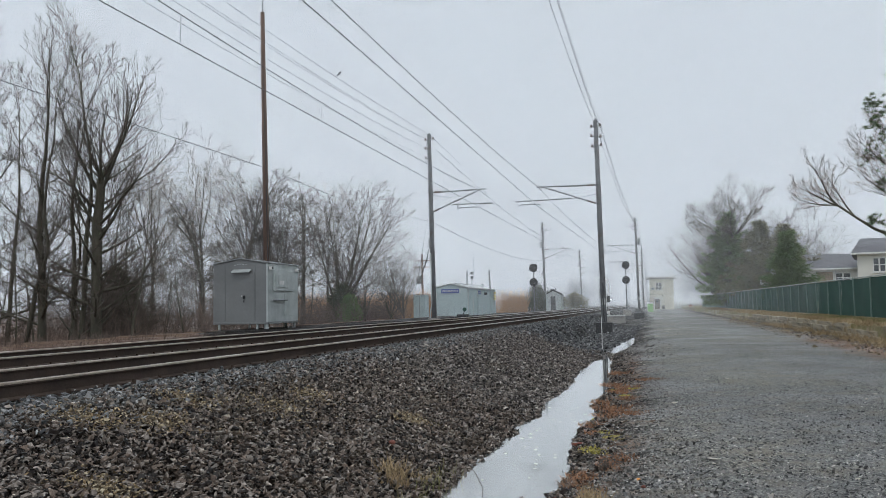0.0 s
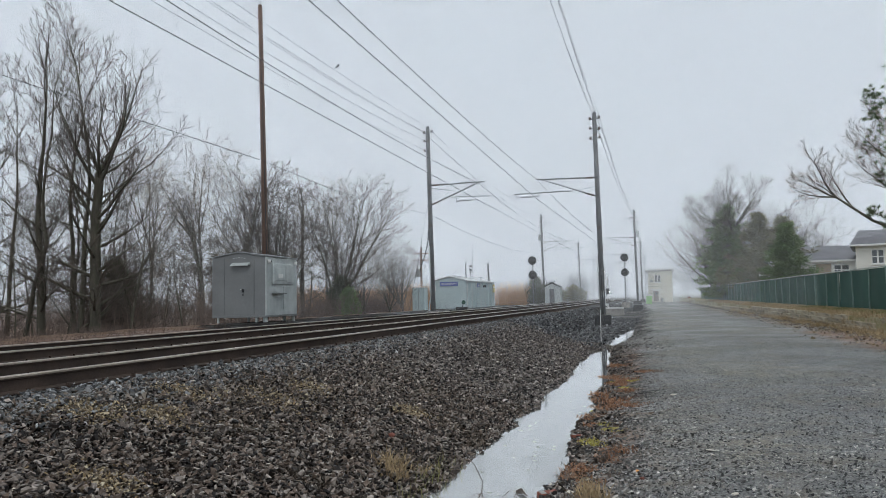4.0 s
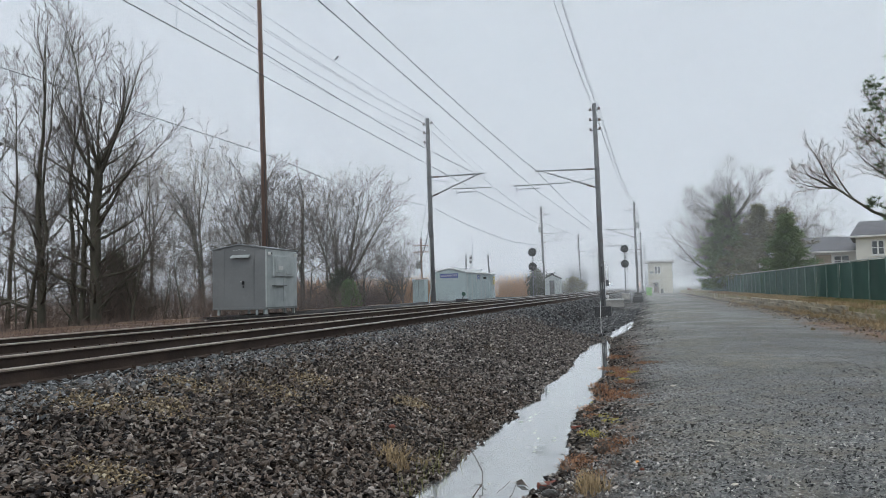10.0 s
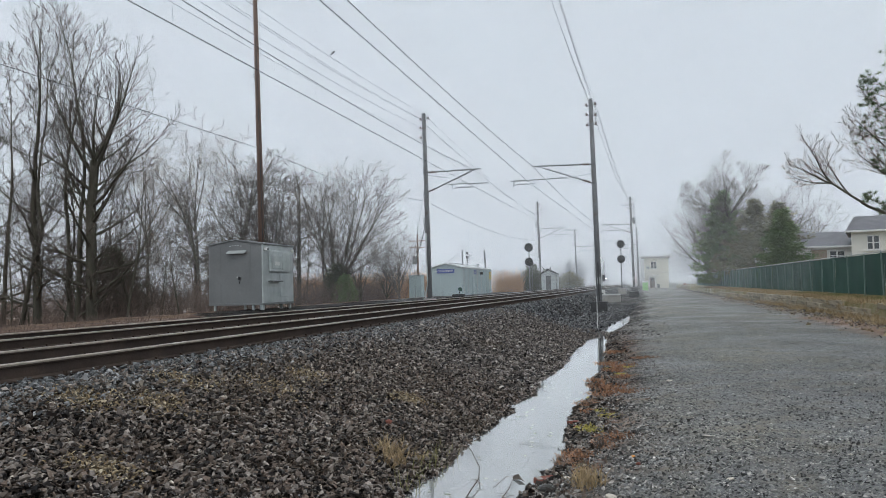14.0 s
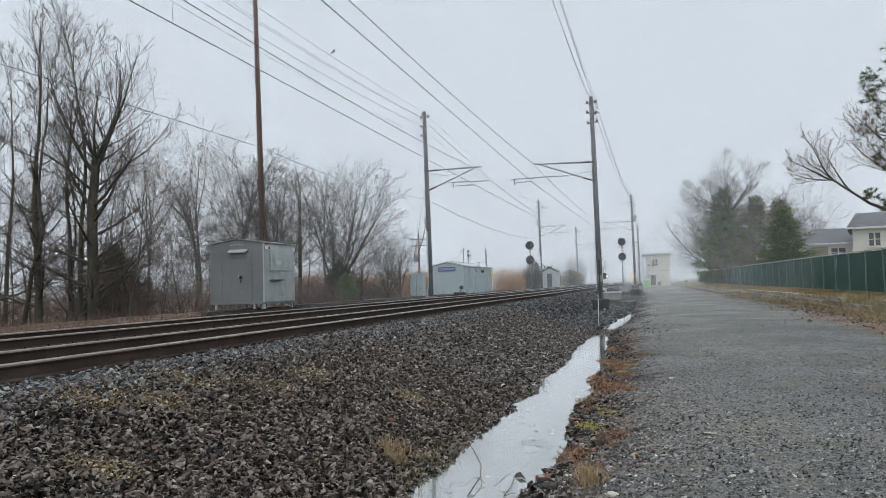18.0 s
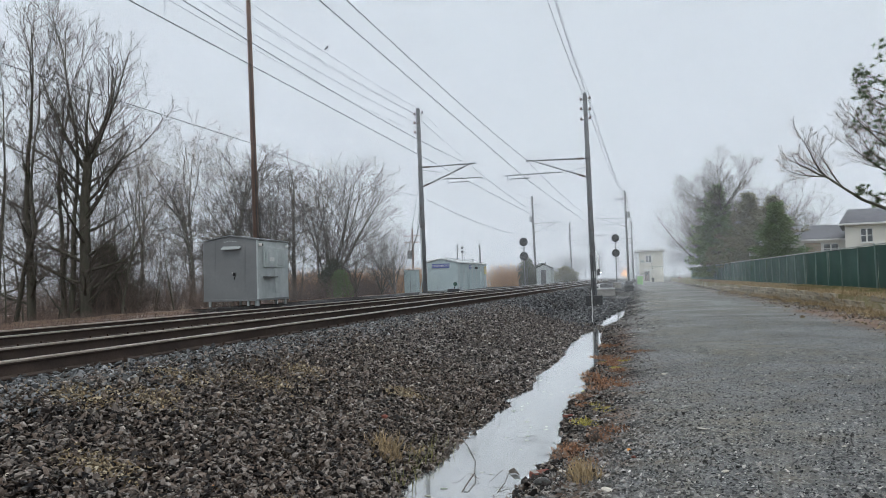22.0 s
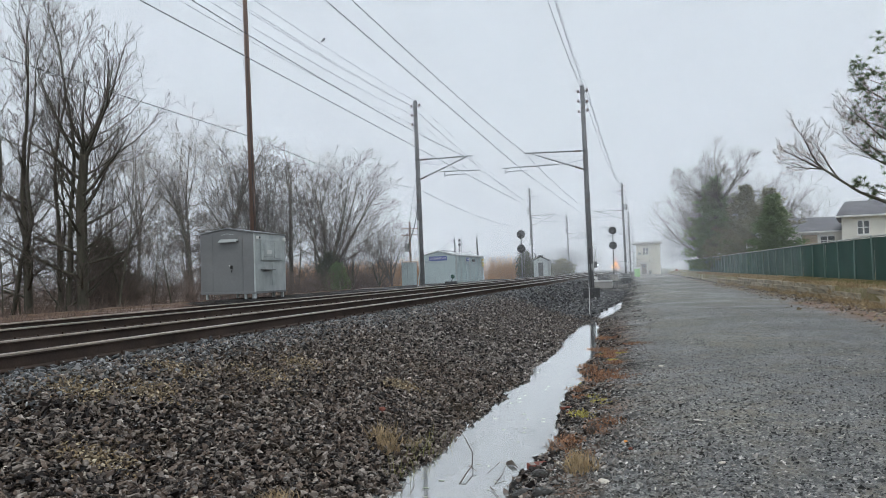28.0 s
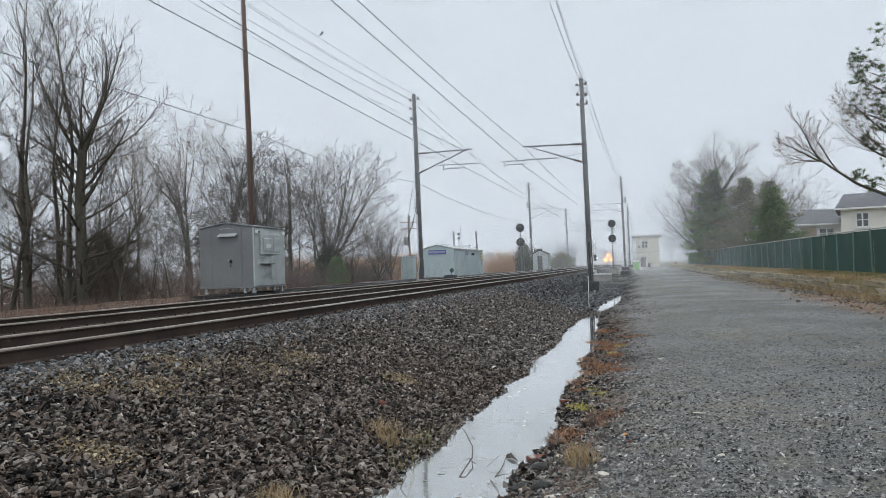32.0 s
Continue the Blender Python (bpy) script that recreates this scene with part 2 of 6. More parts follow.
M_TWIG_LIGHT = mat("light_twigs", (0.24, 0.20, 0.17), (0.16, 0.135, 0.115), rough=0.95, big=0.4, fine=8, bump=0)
M_BRUSH = mat("brush_stems", (0.17, 0.122, 0.098), (0.095, 0.075, 0.064), rough=0.95, big=0.25, fine=4, bump=0)
M_REED = mat("dry_reed", (0.46, 0.27, 0.14), (0.34, 0.19, 0.095), rough=0.9, big=0.3, fine=3, bump=0)
M_STRAW = mat("dead_grass", (0.40, 0.30, 0.17), (0.27, 0.195, 0.115), rough=0.9, big=1.5, fine=12, bump=0)
M_RUSTGRASS = mat("rusty_dead_weed", (0.33, 0.165, 0.090), (0.19, 0.108, 0.065), rough=0.9, big=2.5, fine=12, bump=0)
M_MOSS = mat("yellow_green_moss", (0.42, 0.36, 0.09), (0.30, 0.27, 0.07), rough=0.9, big=3, fine=12, bump=0)
M_GRASS = mat("green_grass", (0.15, 0.16, 0.055), (0.27, 0.23, 0.11), rough=0.85, big=0.8, fine=8, bump=0)
M_CONIFER = mat("conifer_needles", (0.082, 0.145, 0.048), (0.125, 0.165, 0.065), rough=0.8, big=0.6, fine=6, bump=0)
M_CONIFER_B = mat("brownish_conifer_needles", (0.19, 0.165, 0.09), (0.11, 0.12, 0.062), rough=0.8, big=0.6, fine=6, bump=0)
M_TWIG_BROWN = mat("brown_twigs", (0.22, 0.165, 0.14), (0.15, 0.112, 0.095), rough=0.95, big=0.5, fine=10, bump=0)
M_PINE = mat("pine_needles", (0.050, 0.085, 0.032), (0.080, 0.105, 0.042), rough=0.75, big=1.2, fine=8, bump=0)
M_IVY = mat("low_evergreen", (0.045, 0.06, 0.03), (0.07, 0.072, 0.04), rough=0.85, big=0.5, fine=5, bump=0)
M_RED = mat("red_brick", (0.21, 0.07, 0.048), (0.15, 0.055, 0.04), rough=0.85, big=8, fine=50, bump=0.5)
BALLAST_STOPS = [(0.0, (0.006, 0.005, 0.005)), (0.32, (0.028, 0.022, 0.019)), (0.46, (0.092, 0.070, 0.056)), (0.62, (0.168, 0.126, 0.099)), (0.76, (0.140, 0.123, 0.111)), (0.93, (0.265, 0.226, 0.194)), (0.99, (0.36, 0.32, 0.28)), (1.0, (0.55, 0.48, 0.39))]
BLUE_STOPS = [(0.0, (0.020, 0.021, 0.022)), (0.5, (0.075, 0.078, 0.082)), (0.85, (0.145, 0.148, 0.152)), (1.0, (0.28, 0.28, 0.275))]
FRESH_STOPS = [(0.0, (0.04, 0.042, 0.044)), (0.5, (0.115, 0.120, 0.124)), (0.85, (0.22, 0.226, 0.230)), (1.0, (0.38, 0.38, 0.37))]
TAN_STOPS = [(0.0, (0.07, 0.055, 0.038)), (0.4, (0.20, 0.158, 0.105)), (0.8, (0.34, 0.27, 0.17)), (1.0, (0.52, 0.45, 0.32))]
M_FRESH = stone_mat("fresh_ballast", FRESH_STOPS, rough=0.4)
M_BLUE_STONE = stone_mat("blue_grey_ballast", BLUE_STOPS)
M_TAN_STONE = stone_mat("tan_fines", TAN_STOPS, rough=0.7)
M_MID_STONE = stone_mat("grey_brown_ballast", [(0.0, (0.010, 0.009, 0.009)), (0.25, (0.042, 0.037, 0.035)), (0.5, (0.118, 0.098, 0.085)), (0.75, (0.175, 0.152, 0.136)), (0.95, (0.29, 0.26, 0.235)), (1.0, (0.5, 0.46, 0.41))])
M_STONES = stone_mat("ballast_stones", BALLAST_STOPS)
M_STONE_EACH = stone_mat("ballast_stone", BALLAST_STOPS, per_object=True)
GRIT_STOPS = [(0.0, (0.028, 0.029, 0.030)), (0.35, (0.090, 0.091, 0.090)), (0.7, (0.275, 0.272, 0.262)), (0.9, (0.38, 0.365, 0.34)), (1.0, (0.75, 0.72, 0.67))]
M_GRIT_DARK = stone_mat("dark_grit", [(0.0, (0.04, 0.039, 0.038)), (0.5, (0.15, 0.142, 0.132)), (0.92, (0.32, 0.30, 0.275)), (1.0, (0.45, 0.42, 0.38))], rough=0.4)
M_GRIT = stone_mat("road_grit", GRIT_STOPS, rough=0.5)

# ---- the lie of the land ----
WATER_Z, RAIL_Z = -0.30, 0.86


def bend(y):
    """How far the tracks swing to the right of the road's line."""
    return 0.03 * max(-10.0, min(y, 45.0) - 10.0) + 0.0165 * max(0.0, y - 45.0)


def wob(x, y, s, a):
    return a * noise.noise(Vector((x * s, y * s, 3.7)))


LEFT_EDGE = [(-30, -2.2), (6.8, -2.17), (8.7, -2.11), (9.9, -2.10), (11.5, -1.95), (12.2, -2.09), (13.3, -1.89), (14.8, -1.99), (16.5, -1.91), (18.9, -1.78), (21.4, -1.90), (24.4, -1.78), (27.3, -1.80), (28.0, -1.32), (29.4, -1.25), (31.5, -1.33), (34.7, -1.37), (38.5, -1.10), (42.8, -0.75), (60.0, -0.4)]
RIGHT_EDGE = [(-30, -1.0), (7.0, -1.01), (8.0, -0.87), (9.2, -0.86), (10.9, -0.90), (12.2, -0.89), (13.4, -0.73), (14.9, -0.96), (16.7, -0.78), (18.5, -0.73), (21.4, -0.87), (26.0, -0.97), (28.4, -1.24), (29.3, -1.12), (31.4, -0.84), (38.4, -0.45), (42.0, -0.54), (60.0, -0.2)]


def along(table, y):
    """Straight interpolation in a short table of (y, value)."""
    for (ya, a), (yb, b) in zip(table, table[1:]):
        if y <= yb:
            return a + (b - a) * (y - ya) / (yb - ya)
    return table[-1][1]


def shore_left(y):
    return along(LEFT_EDGE, y) + wob(y, 5.1, 2.6, 0.06 if y < 27 else 0.02)


def shore_right(y):
    return along(RIGHT_EDGE, y) + wob(y, 2.2, 2.9, 0.05 if y < 27 else 0.02)


def land(x, y):
    b = bend(y)
    xs = -5.15 + b
    xl, xr = shore_left(y), shore_right(y)
    deep = 0.17 * min(1.0, max(0.0, (46.5 - y) / 6.0)) - 0.12 * min(1.0, max(0.0, (y - 44.0) / 6.0))
    if y < 2.0:
        deep *= max(0.0, (y + 2.0) / 4.0)
    if xr - xl < 0.16:
        mid = (xl + xr) / 2
        xl, xr = mid - 0.08, mid + 0.08
    low = min(1.0, max(0.0, (y - 26.0) / 12.0))
    toe = (xl - 0.5) * (1 - low) + min(xl - 0.5, -3.15 + 0.02 * max(0.0, y - 50.0)) * low
    toe = max(toe, xs + 0.6)
    level = WATER_Z + 0.25 * min(1.0, max(0.0, (y - 50.0) / 50.0))
    top = RAIL_Z - 0.21
    knots = [(-400.0, 0.6), (-60.0, 0.15), (-30.0, -0.12), (-23.2, -0.08), (-21.6, 0.12), (-20.2 + b, 0.60), (-14.2 + b, 0.60), (-12.6 + b, top - 0.02), (-9.15 + b, top - 0.02), (-8.80 + b, top - 0.03), (-8.55 + b, top - 0.03), (-8.15 + b, top - 0.02), (xs - 0.45, top), (xs, top - 0.05),
             (toe, level + 0.17 - 0.2 * low), (xl, level), ((xl + xr) / 2, level - deep), (xr, level), (xr + 0.25, level + 0.12), (xr + 0.8, level + 0.23),
             (xr + 1.9, 0.0), (3.4, 0.03), (6.6, 0.0), (7.6, 0.03), (7.95, 0.05), (8.0, 0.56), (9.6, 0.70), (14.0, 0.75), (400.0, 0.75)]
    for (xa, za), (xb, zb) in zip(knots, knots[1:]):
        if x <= xb:
            t = (x - xa) / max(1e-6, xb - xa)
            z = za + (zb - za) * min(1.0, max(0.0, t))
            break
    else:
        z = knots[-1][1]
    rough = 0.05 if x < -13.5 + b else (0.045 if x < xr + 0.6 else 0.015)
    if -12.4 + b < x < xs - 0.3:
        rough = 0.012
    return z + wob(x, y, 0.9, rough) + wob(x, y, 3.1, rough * 0.5)


def ground_lines():
    xs = [-900, -400, -200, -120, -80, -60, -48, -40, -35, -31, -28, -26, -24, -22, -20.5, -19, -17.5, -16, -15, -14.2, -13.4, -12.6, -12, -11, -10, -9.5, -9.15, -8.8, -8.55, -8.15, -7.6, -7]
    x = -6.4
    while x < 0.9:
        xs.append(x)
        x += 0.14
    while x < 7.4:
        xs.append(x)
        x += 0.45
    xs += [7.5, 7.6, 7.7, 7.95, 8.0, 8.3, 8.8, 9.6, 10.5, 12, 14, 18, 24, 32, 45, 70, 120, 220, 400, 900]
    ys, y = [-300, -120, -60, -30, -18, -10, -6, -3, -1], 0.0
    while y < 1600:
        ys.append(y)
        y += 0.16 if y < 14 else (0.3 if y < 30 else (0.7 if y < 60 else (2.5 if y < 130 else (10 if y < 300 else 80))))
    return xs, ys


def ground_mat():
    """Embankment fines blackened as shade between the stones, gravel road, woodland floor and verge, told apart by
    painted masks with broken edges.
    """
    m, nn, ll, bs = nodes_of("ground_cover")
    tc = nn.new("ShaderNodeTexCoord")
    v = tc.outputs["Object"]
    n_big, n_mid, n_fine, n_grit = noise_tex(nn, ll, v, 0.35, 6), noise_tex(nn, ll, v, 2.2, 5), noise_tex(nn, ll, v, 18, 5, 0.7), noise_tex(nn, ll, v, 70, 3, 0.75)
    # Bank fines near black: the shade in the stone gaps is in this colour.
    gap_shade = ramp(nn, ll, n_fine, [(0.3, (0.005, 0.004, 0.0035)), (0.65, (0.010, 0.0085, 0.007)), (0.85, (0.03, 0.025, 0.02))])
    grit = nn.new("ShaderNodeTexVoronoi")
    grit.inputs["Scale"].default_value = 85.0
    ll.new(v, grit.inputs["Vector"])
    speck = nn.new("ShaderNodeSeparateColor")
    ll.new(grit.outputs["Color"], speck.inputs[0])
    grit2 = nn.new("ShaderNodeTexVoronoi")
    grit2.inputs["Scale"].default_value = 28.0
    ll.new(v, grit2.inputs["Vector"])
    speck2 = nn.new("ShaderNodeSeparateColor")
    ll.new(grit2.outputs["Color"], speck2.inputs[0])
    road = ramp(nn, ll, speck.outputs[0], [(0.0, (0.055, 0.057, 0.058)), (0.45, (0.128, 0.129, 0.126)), (0.8, (0.215, 0.213, 0.203)), (1.0, (0.44, 0.42, 0.39))])
    road = mixc(nn, ll, 0.8, road, ramp(nn, ll, speck2.outputs[1], [(0.0, (0.5, 0.5, 0.5)), (0.6, (1.0, 1.0, 1.0)), (1.0, (1.6, 1.6, 1.55))]), "MULTIPLY")
    road = mixc(nn, ll, 0.7, road, ramp(nn, ll, n_fine, [(0.3, (0.62, 0.62, 0.62)), (0.7, (1.35, 1.35, 1.35))]), "MULTIPLY")
    road = mixc(nn, ll, 0.85, road, ramp(nn, ll, n_big, [(0.32, (0.62, 0.65, 0.69)), (0.5, (0.95, 0.96, 0.96)), (0.68, (1.36, 1.33, 1.24))]), "MULTIPLY")
    road = mixc(nn, ll, ramp(nn, ll, n_mid, [(0.46, (0, 0, 0)), (0.72, (0.75, 0.75, 0.75))]), road, (0.20, 0.172, 0.122))
    worn = noise_tex(nn, ll, v, 0.16, 4, 0.6)
    road = mixc(nn, ll, 1.0, road, ramp(nn, ll, worn, [(0.35, (0.78, 0.80, 0.84)), (0.52, (1.0, 1.0, 0.99)), (0.68, (1.28, 1.26, 1.17))]), "MULTIPLY")
    soil = ramp(nn, ll, n_mid, [(0.3, (0.085, 0.05, 0.036)), (0.55, (0.15, 0.095, 0.065)), (0.75, (0.20, 0.145, 0.09))])
    verge = ramp(nn, ll, n_mid, [(0.3, (0.24, 0.17, 0.09)), (0.5, (0.17, 0.15, 0.06)), (0.72, (0.30, 0.24, 0.14))])
    rust = ramp(nn, ll, n_fine, [(0.3, (0.13, 0.078, 0.052)), (0.7, (0.26, 0.148, 0.092))])

    def mask(name, soft=0.25):
        at = nn.new("ShaderNodeAttribute")
        at.attribute_name = name
        mm = nn.new("ShaderNodeMath")
        mm.operation = "ADD"
        ll.new(at.outputs["Fac"], mm.inputs[0])
        off = nn.new("ShaderNodeMath")
        off.operation = "MULTIPLY_ADD"
        ll.new(n_mid, off.inputs[0])
        off.inputs[1].default_value, off.inputs[2].default_value = 1.4, -0.7
        ll.new(off.outputs[0], mm.inputs[1])
        return ramp(nn, ll, mm.outputs[0], [(0.5 - soft / 2, (0, 0, 0)), (0.5 + soft / 2, (1, 1, 1))])

    on_road = mask("road")
    wet = nn.new("ShaderNodeMath")
    wet.operation = "MULTIPLY_ADD"
    ll.new(on_road, wet.inputs[0])
    wet.inputs[1].default_value, wet.inputs[2].default_value = 0.36, 0.12
    ll.new(wet.outputs[0], bs.inputs["Specular IOR Level"])
    col = mixc(nn, ll, on_road, gap_shade, road)
    col = mixc(nn, ll, mask("soil"), col, soil)
    col = mixc(nn, ll, mask("verge"), col, verge)
    col = mixc(nn, ll, mask("rust", 0.5), col, rust)
    ll.new(col, bs.inputs["Base Color"])
    rr = ramp(nn, ll, n_big, [(0.38, (0.34, 0.34, 0.34)), (0.6, (0.7, 0.7, 0.7))])
    ll.new(rr, bs.inputs["Roughness"])
    bs.inputs["Specular IOR Level"].default_value = 0.22
    add = nn.new("ShaderNodeMath")
    ll.new(n_fine, add.inputs[0])
    ll.new(n_grit, add.inputs[1])
    bumped(nn, ll, bs, add.outputs[0], 0.9, 0.03)
    return m


def build_ground():
    xs, ys = ground_lines()
    verts, faces, masks = [], [], {"road": [], "soil": [], "verge": [], "rust": []}
    for y in ys:
        xr, b = shore_right(y), bend(y)
        for x in xs:
            verts.append((x, y, land(x, y)))
            masks["road"].append(min(1, max(0, (x - xr - 0.1 + wob(x, y, 0.5, 0.5)) / 1.2)) if x < 7.2 else 0.2)
            masks["soil"].append(min(1, max(0, (-12.9 - 5.7 * min(1, max(0, (y - 23) / 8)) + b - x) / 1.6)))
            masks["verge"].append(min(1, max(0, (x - 7.3) / 0.9)))
            masks["rust"].append(max((0.95 if y < 34 else 0.6) - abs(x - 6.7) / 1.6, 0.52 - abs(x - xr - 0.5) / 1.4 if y < 26 else 0, 0))
    nx = len(xs)
    for j in range(len(ys) - 1):
        for i in range(nx - 1):
            a = j * nx + i
            faces.append((a, a + 1, a + nx + 1, a + nx))
    g = Geo()
    g.v, g.f = verts, faces
    me = g.mesh("ground", ground_mat(), smooth=True)
    for key, vals in masks.items():
        at = me.attributes.new(key, "FLOAT", "POINT")
        at.data.foreach_set("value", vals)
    tagged(new("ground", me), "grey gravel road, ballast bank blackened as shade between stones, and brown woodland floor", "ground", kind="structure")


build_ground()


def water_mat():
    m, nn, ll, bs = nodes_of("still_water")
    tc = nn.new("ShaderNodeTexCoord")
    n = noise_tex(nn, ll, tc.outputs["Object"], 2.5, 3)
    n2 = noise_tex(nn, ll, tc.outputs["Object"], 6.0, 5, 0.7)
    col = ramp(nn, ll, n2, [(0.45, (0.22, 0.23, 0.225)), (0.75, (0.34, 0.345, 0.32))])
    ll.new(col, bs.inputs["Base Color"])
    bs.inputs["Roughness"].default_value = 0.05
    bs.inputs["IOR"].default_value = 1.33
    bs.inputs["Specular IOR Level"].default_value = 1.0
    bs.inputs["Coat Weight"].default_value = 1.0
    bs.inputs["Coat IOR"].default_value = 2.0
    bs.inputs["Coat Roughness"].default_value = 0.04
    bumped(nn, ll, bs, n, 0.035, 0.008)
    return m


def build_water():
    g = Geo()
    ys = [-20.0 + 0.5 * i for i in range(134)]
    for y in ys:
        g.v += [(-3.1, y, WATER_Z), (-1.6, y, WATER_Z), (-0.2, y, WATER_Z)]
    for j in range(len(ys) - 1):
        g.f += [(3 * j, 3 * j + 1, 3 * j + 4, 3 * j + 3), (3 * j + 1, 3 * j + 2, 3 * j + 5, 3 * j + 4)]
    solo("water", g, water_mat(), "long still puddle in the ditch reflecting grey sky", "puddle", kind="structure")


build_water()

# ---- tracks ----
GAUGE = 1.50
RAIL_PROFILE = [(-0.076, 0), (0.076, 0), (0.076, 0.014), (0.012, 0.032), (0.010, 0.135), (0.036, 0.146), (0.037, 0.172), (0.028, 0.180), (-0.028, 0.180), (-0.037, 0.172), (-0.036, 0.146), (-0.010, 0.135), (-0.012, 0.032), (-0.076, 0.014)]
HEAD_PROFILE = [(-0.0395, -0.020), (0.0395, -0.020), (0.0395, -0.003), (0.031, 0.006), (-0.031, 0.006), (-0.0395, -0.003)]


def track(name, centre, label):
    t = thing(name, None, label, "railway track", "tracks", kind="structure")
    ys = [-14 + 2.0 * i for i in range(60)] + [106 + 12.0 * i for i in range(50)]
    for side in (-0.5, 0.5):
        path = [(centre + bend(y) + side * GAUGE, y, RAIL_Z - 0.186) for y in ys]
        r = part("rail", Geo().sweep(RAIL_PROFILE, path), M_RAIL, t, "dark rusty steel rail")
        part("railhead", Geo().sweep(HEAD_PROFILE, [(x, y, z + 0.1805) for x, y, z in path]), M_RAIL_TOP, r, "worn bright running surface")
    tie = Geo().box(-1.3, -0.115, -0.17, 1.3, 0.115, 0.0, 0.012).mesh("tie", M_TIE)
    plate = Geo().box(-0.10, -0.09, 0, 0.10, 0.09, 0.02).box(-0.115, -0.06, 0.02, -0.08, -0.03, 0.06).box(0.08, 0.03, 0.02, 0.115, 0.06, 0.06).mesh("tie_plate", M_RAIL)
    y = -6.0
    while y < 62:
        s = part("tie", tie, None, t, m=pose(centre + bend(y) + rng.uniform(-0.04, 0.04), y, RAIL_Z - 0.20, 0, 0, rng.uniform(-1.2, 1.2)))
        for side in (-0.5, 0.5):
            part("tie_plate", plate, None, s, m=pose(side * GAUGE, 0, 0))
        y += 0.56
    return t


track("track_1", -6.87, "railway track with dark rails on wooden ties")
track("track_2", -10.50, "second railway track with dark rails on wooden ties")


# ---- loose stone ----
def scatter(name, spots, sizes, material, label, category, flat=0.34, seed=1):
    """Angular stones, each a battered block, as one mesh."""
    rs = np.random.RandomState(seed)
    n = len(spots)
    cube = np.array([(x, y, z) for x in (-1, 1) for y in (-1, 1) for z in (-1, 1)], float) * 0.5
    quads = np.array([(0, 1, 3, 2), (4, 6, 7, 5), (0, 4, 5, 1), (2, 3, 7, 6), (0, 2, 6, 4), (1, 5, 7, 3)])
    v = cube[None] + rs.uniform(-0.26, 0.26, (n, 8, 3))
    v[:, 1::2, :2] *= rs.uniform(0.45, 1.0, (n, 1, 2))  # chipped upper face
    v[:, 4:, 1] *= rs.uniform(0.3, 1.0, (n, 1))  # wedge towards one end
    sc = np.array(sizes)[:, None] * np.c_[rs.uniform(1.0, 1.9, n), rs.uniform(0.75, 1.3, n), rs.uniform(0.6, 1.4, n) * flat]
    v *= sc[:, None, :]
    q = rs.normal(size=(n, 4))
    q[:, 1:3] *= 0.36
    q /= np.linalg.norm(q, axis=1, keepdims=True)
    w, x, y, z = q.T
    rot = np.array([[1 - 2 * (y * y + z * z), 2 * (x * y - z * w), 2 * (x * z + y * w)], [2 * (x * y + z * w), 1 - 2 * (x * x + z * z), 2 * (y * z - x * w)], [2 * (x * z - y * w), 2 * (y * z + x * w), 1 - 2 * (x * x + y * y)]]).transpose(2, 0, 1)
    v = np.einsum("nij,nkj->nki", rot, v) + np.array(spots)[:, None, :]
    me = bpy.data.meshes.new(name)
    me.vertices.add(n * 8)
    me.vertices.foreach_set("co", v.reshape(-1))
    me.loops.add(n * 24)
    me.loops.foreach_set("vertex_index", (quads[None] + 8 * np.arange(n)[:, None, None]).reshape(-1).astype(np.int32))
    me.polygons.add(n * 6)
    me.polygons.foreach_set("loop_start", (np.arange(n * 6) * 4).astype(np.int32))
    me.update(calc_edges=True)
    me.validate()
    me.shade_flat()
    me.materials.append(material)
    return tagged(new(name, me), label, category, kind="stuff")


def bank_spots(count, y0, y1, lift, left=-5.5, seed=3, power=1.0):
    r = random.Random(seed)
    out = []
    while len(out) < count:
        y = y0 + (y1 - y0) * r.random() ** power
        lo, hi = left + bend(y), shore_left(y) + 0.16
        x = r.uniform(lo, hi)
        z = land(x, y)
        if z < WATER_Z - 0.06:
            continue
        out.append((x, y, z + 0.022 + r.uniform(-0.8, 1.0) * lift))
    return out


def size_list(n, lo, hi, seed):
    r = random.Random(seed)
    return [lo + (hi - lo) * r.random() ** 1.7 for _ in range(n)]


LOOSE = "dark grey and brown crushed stone ballast bank"
scatter("ballast", bank_spots(68000, 3.4, 14, 0.036, seed=3, power=1.15), size_list(68000, 0.017, 0.046, 4), M_STONES, LOOSE, "ballast", flat=0.33, seed=5)
scatter("ballast", bank_spots(6000, -10, 3.6, 0.034, seed=13), size_list(6000, 0.05, 0.11, 14), M_STONES, LOOSE, "ballast", seed=15)
scatter("ballast", bank_spots(34000, 13, 30, 0.034, seed=6), size_list(34000, 0.026, 0.058, 7), M_MID_STONE, LOOSE, "ballast", flat=0.42, seed=8)
scatter("ballast", bank_spots(9000, 28, 62, 0.035, seed=9), size_list(9000, 0.055, 0.11, 10), M_BLUE_STONE, "finer blue-grey ballast towards the mast", "ballast", seed=11)
r3 = random.Random(33)
fresh = []
while len(fresh) < 15000:
    y = 4 + 40 * r3.random() ** 1.5
    x = -5.30 + bend(y) + r3.gauss(0.0, 0.27)
    if -5.95 + bend(y) < x < -4.5 + bend(y):
        fresh.append((x, y, land(x, y) + r3.uniform(0.02, 0.06)))
scatter("fresh_ballast", fresh, size_list(15000, 0.02, 0.05, 34), M_FRESH, "cleaner blue-grey ballast along the tie ends", "ballast", seed=35)

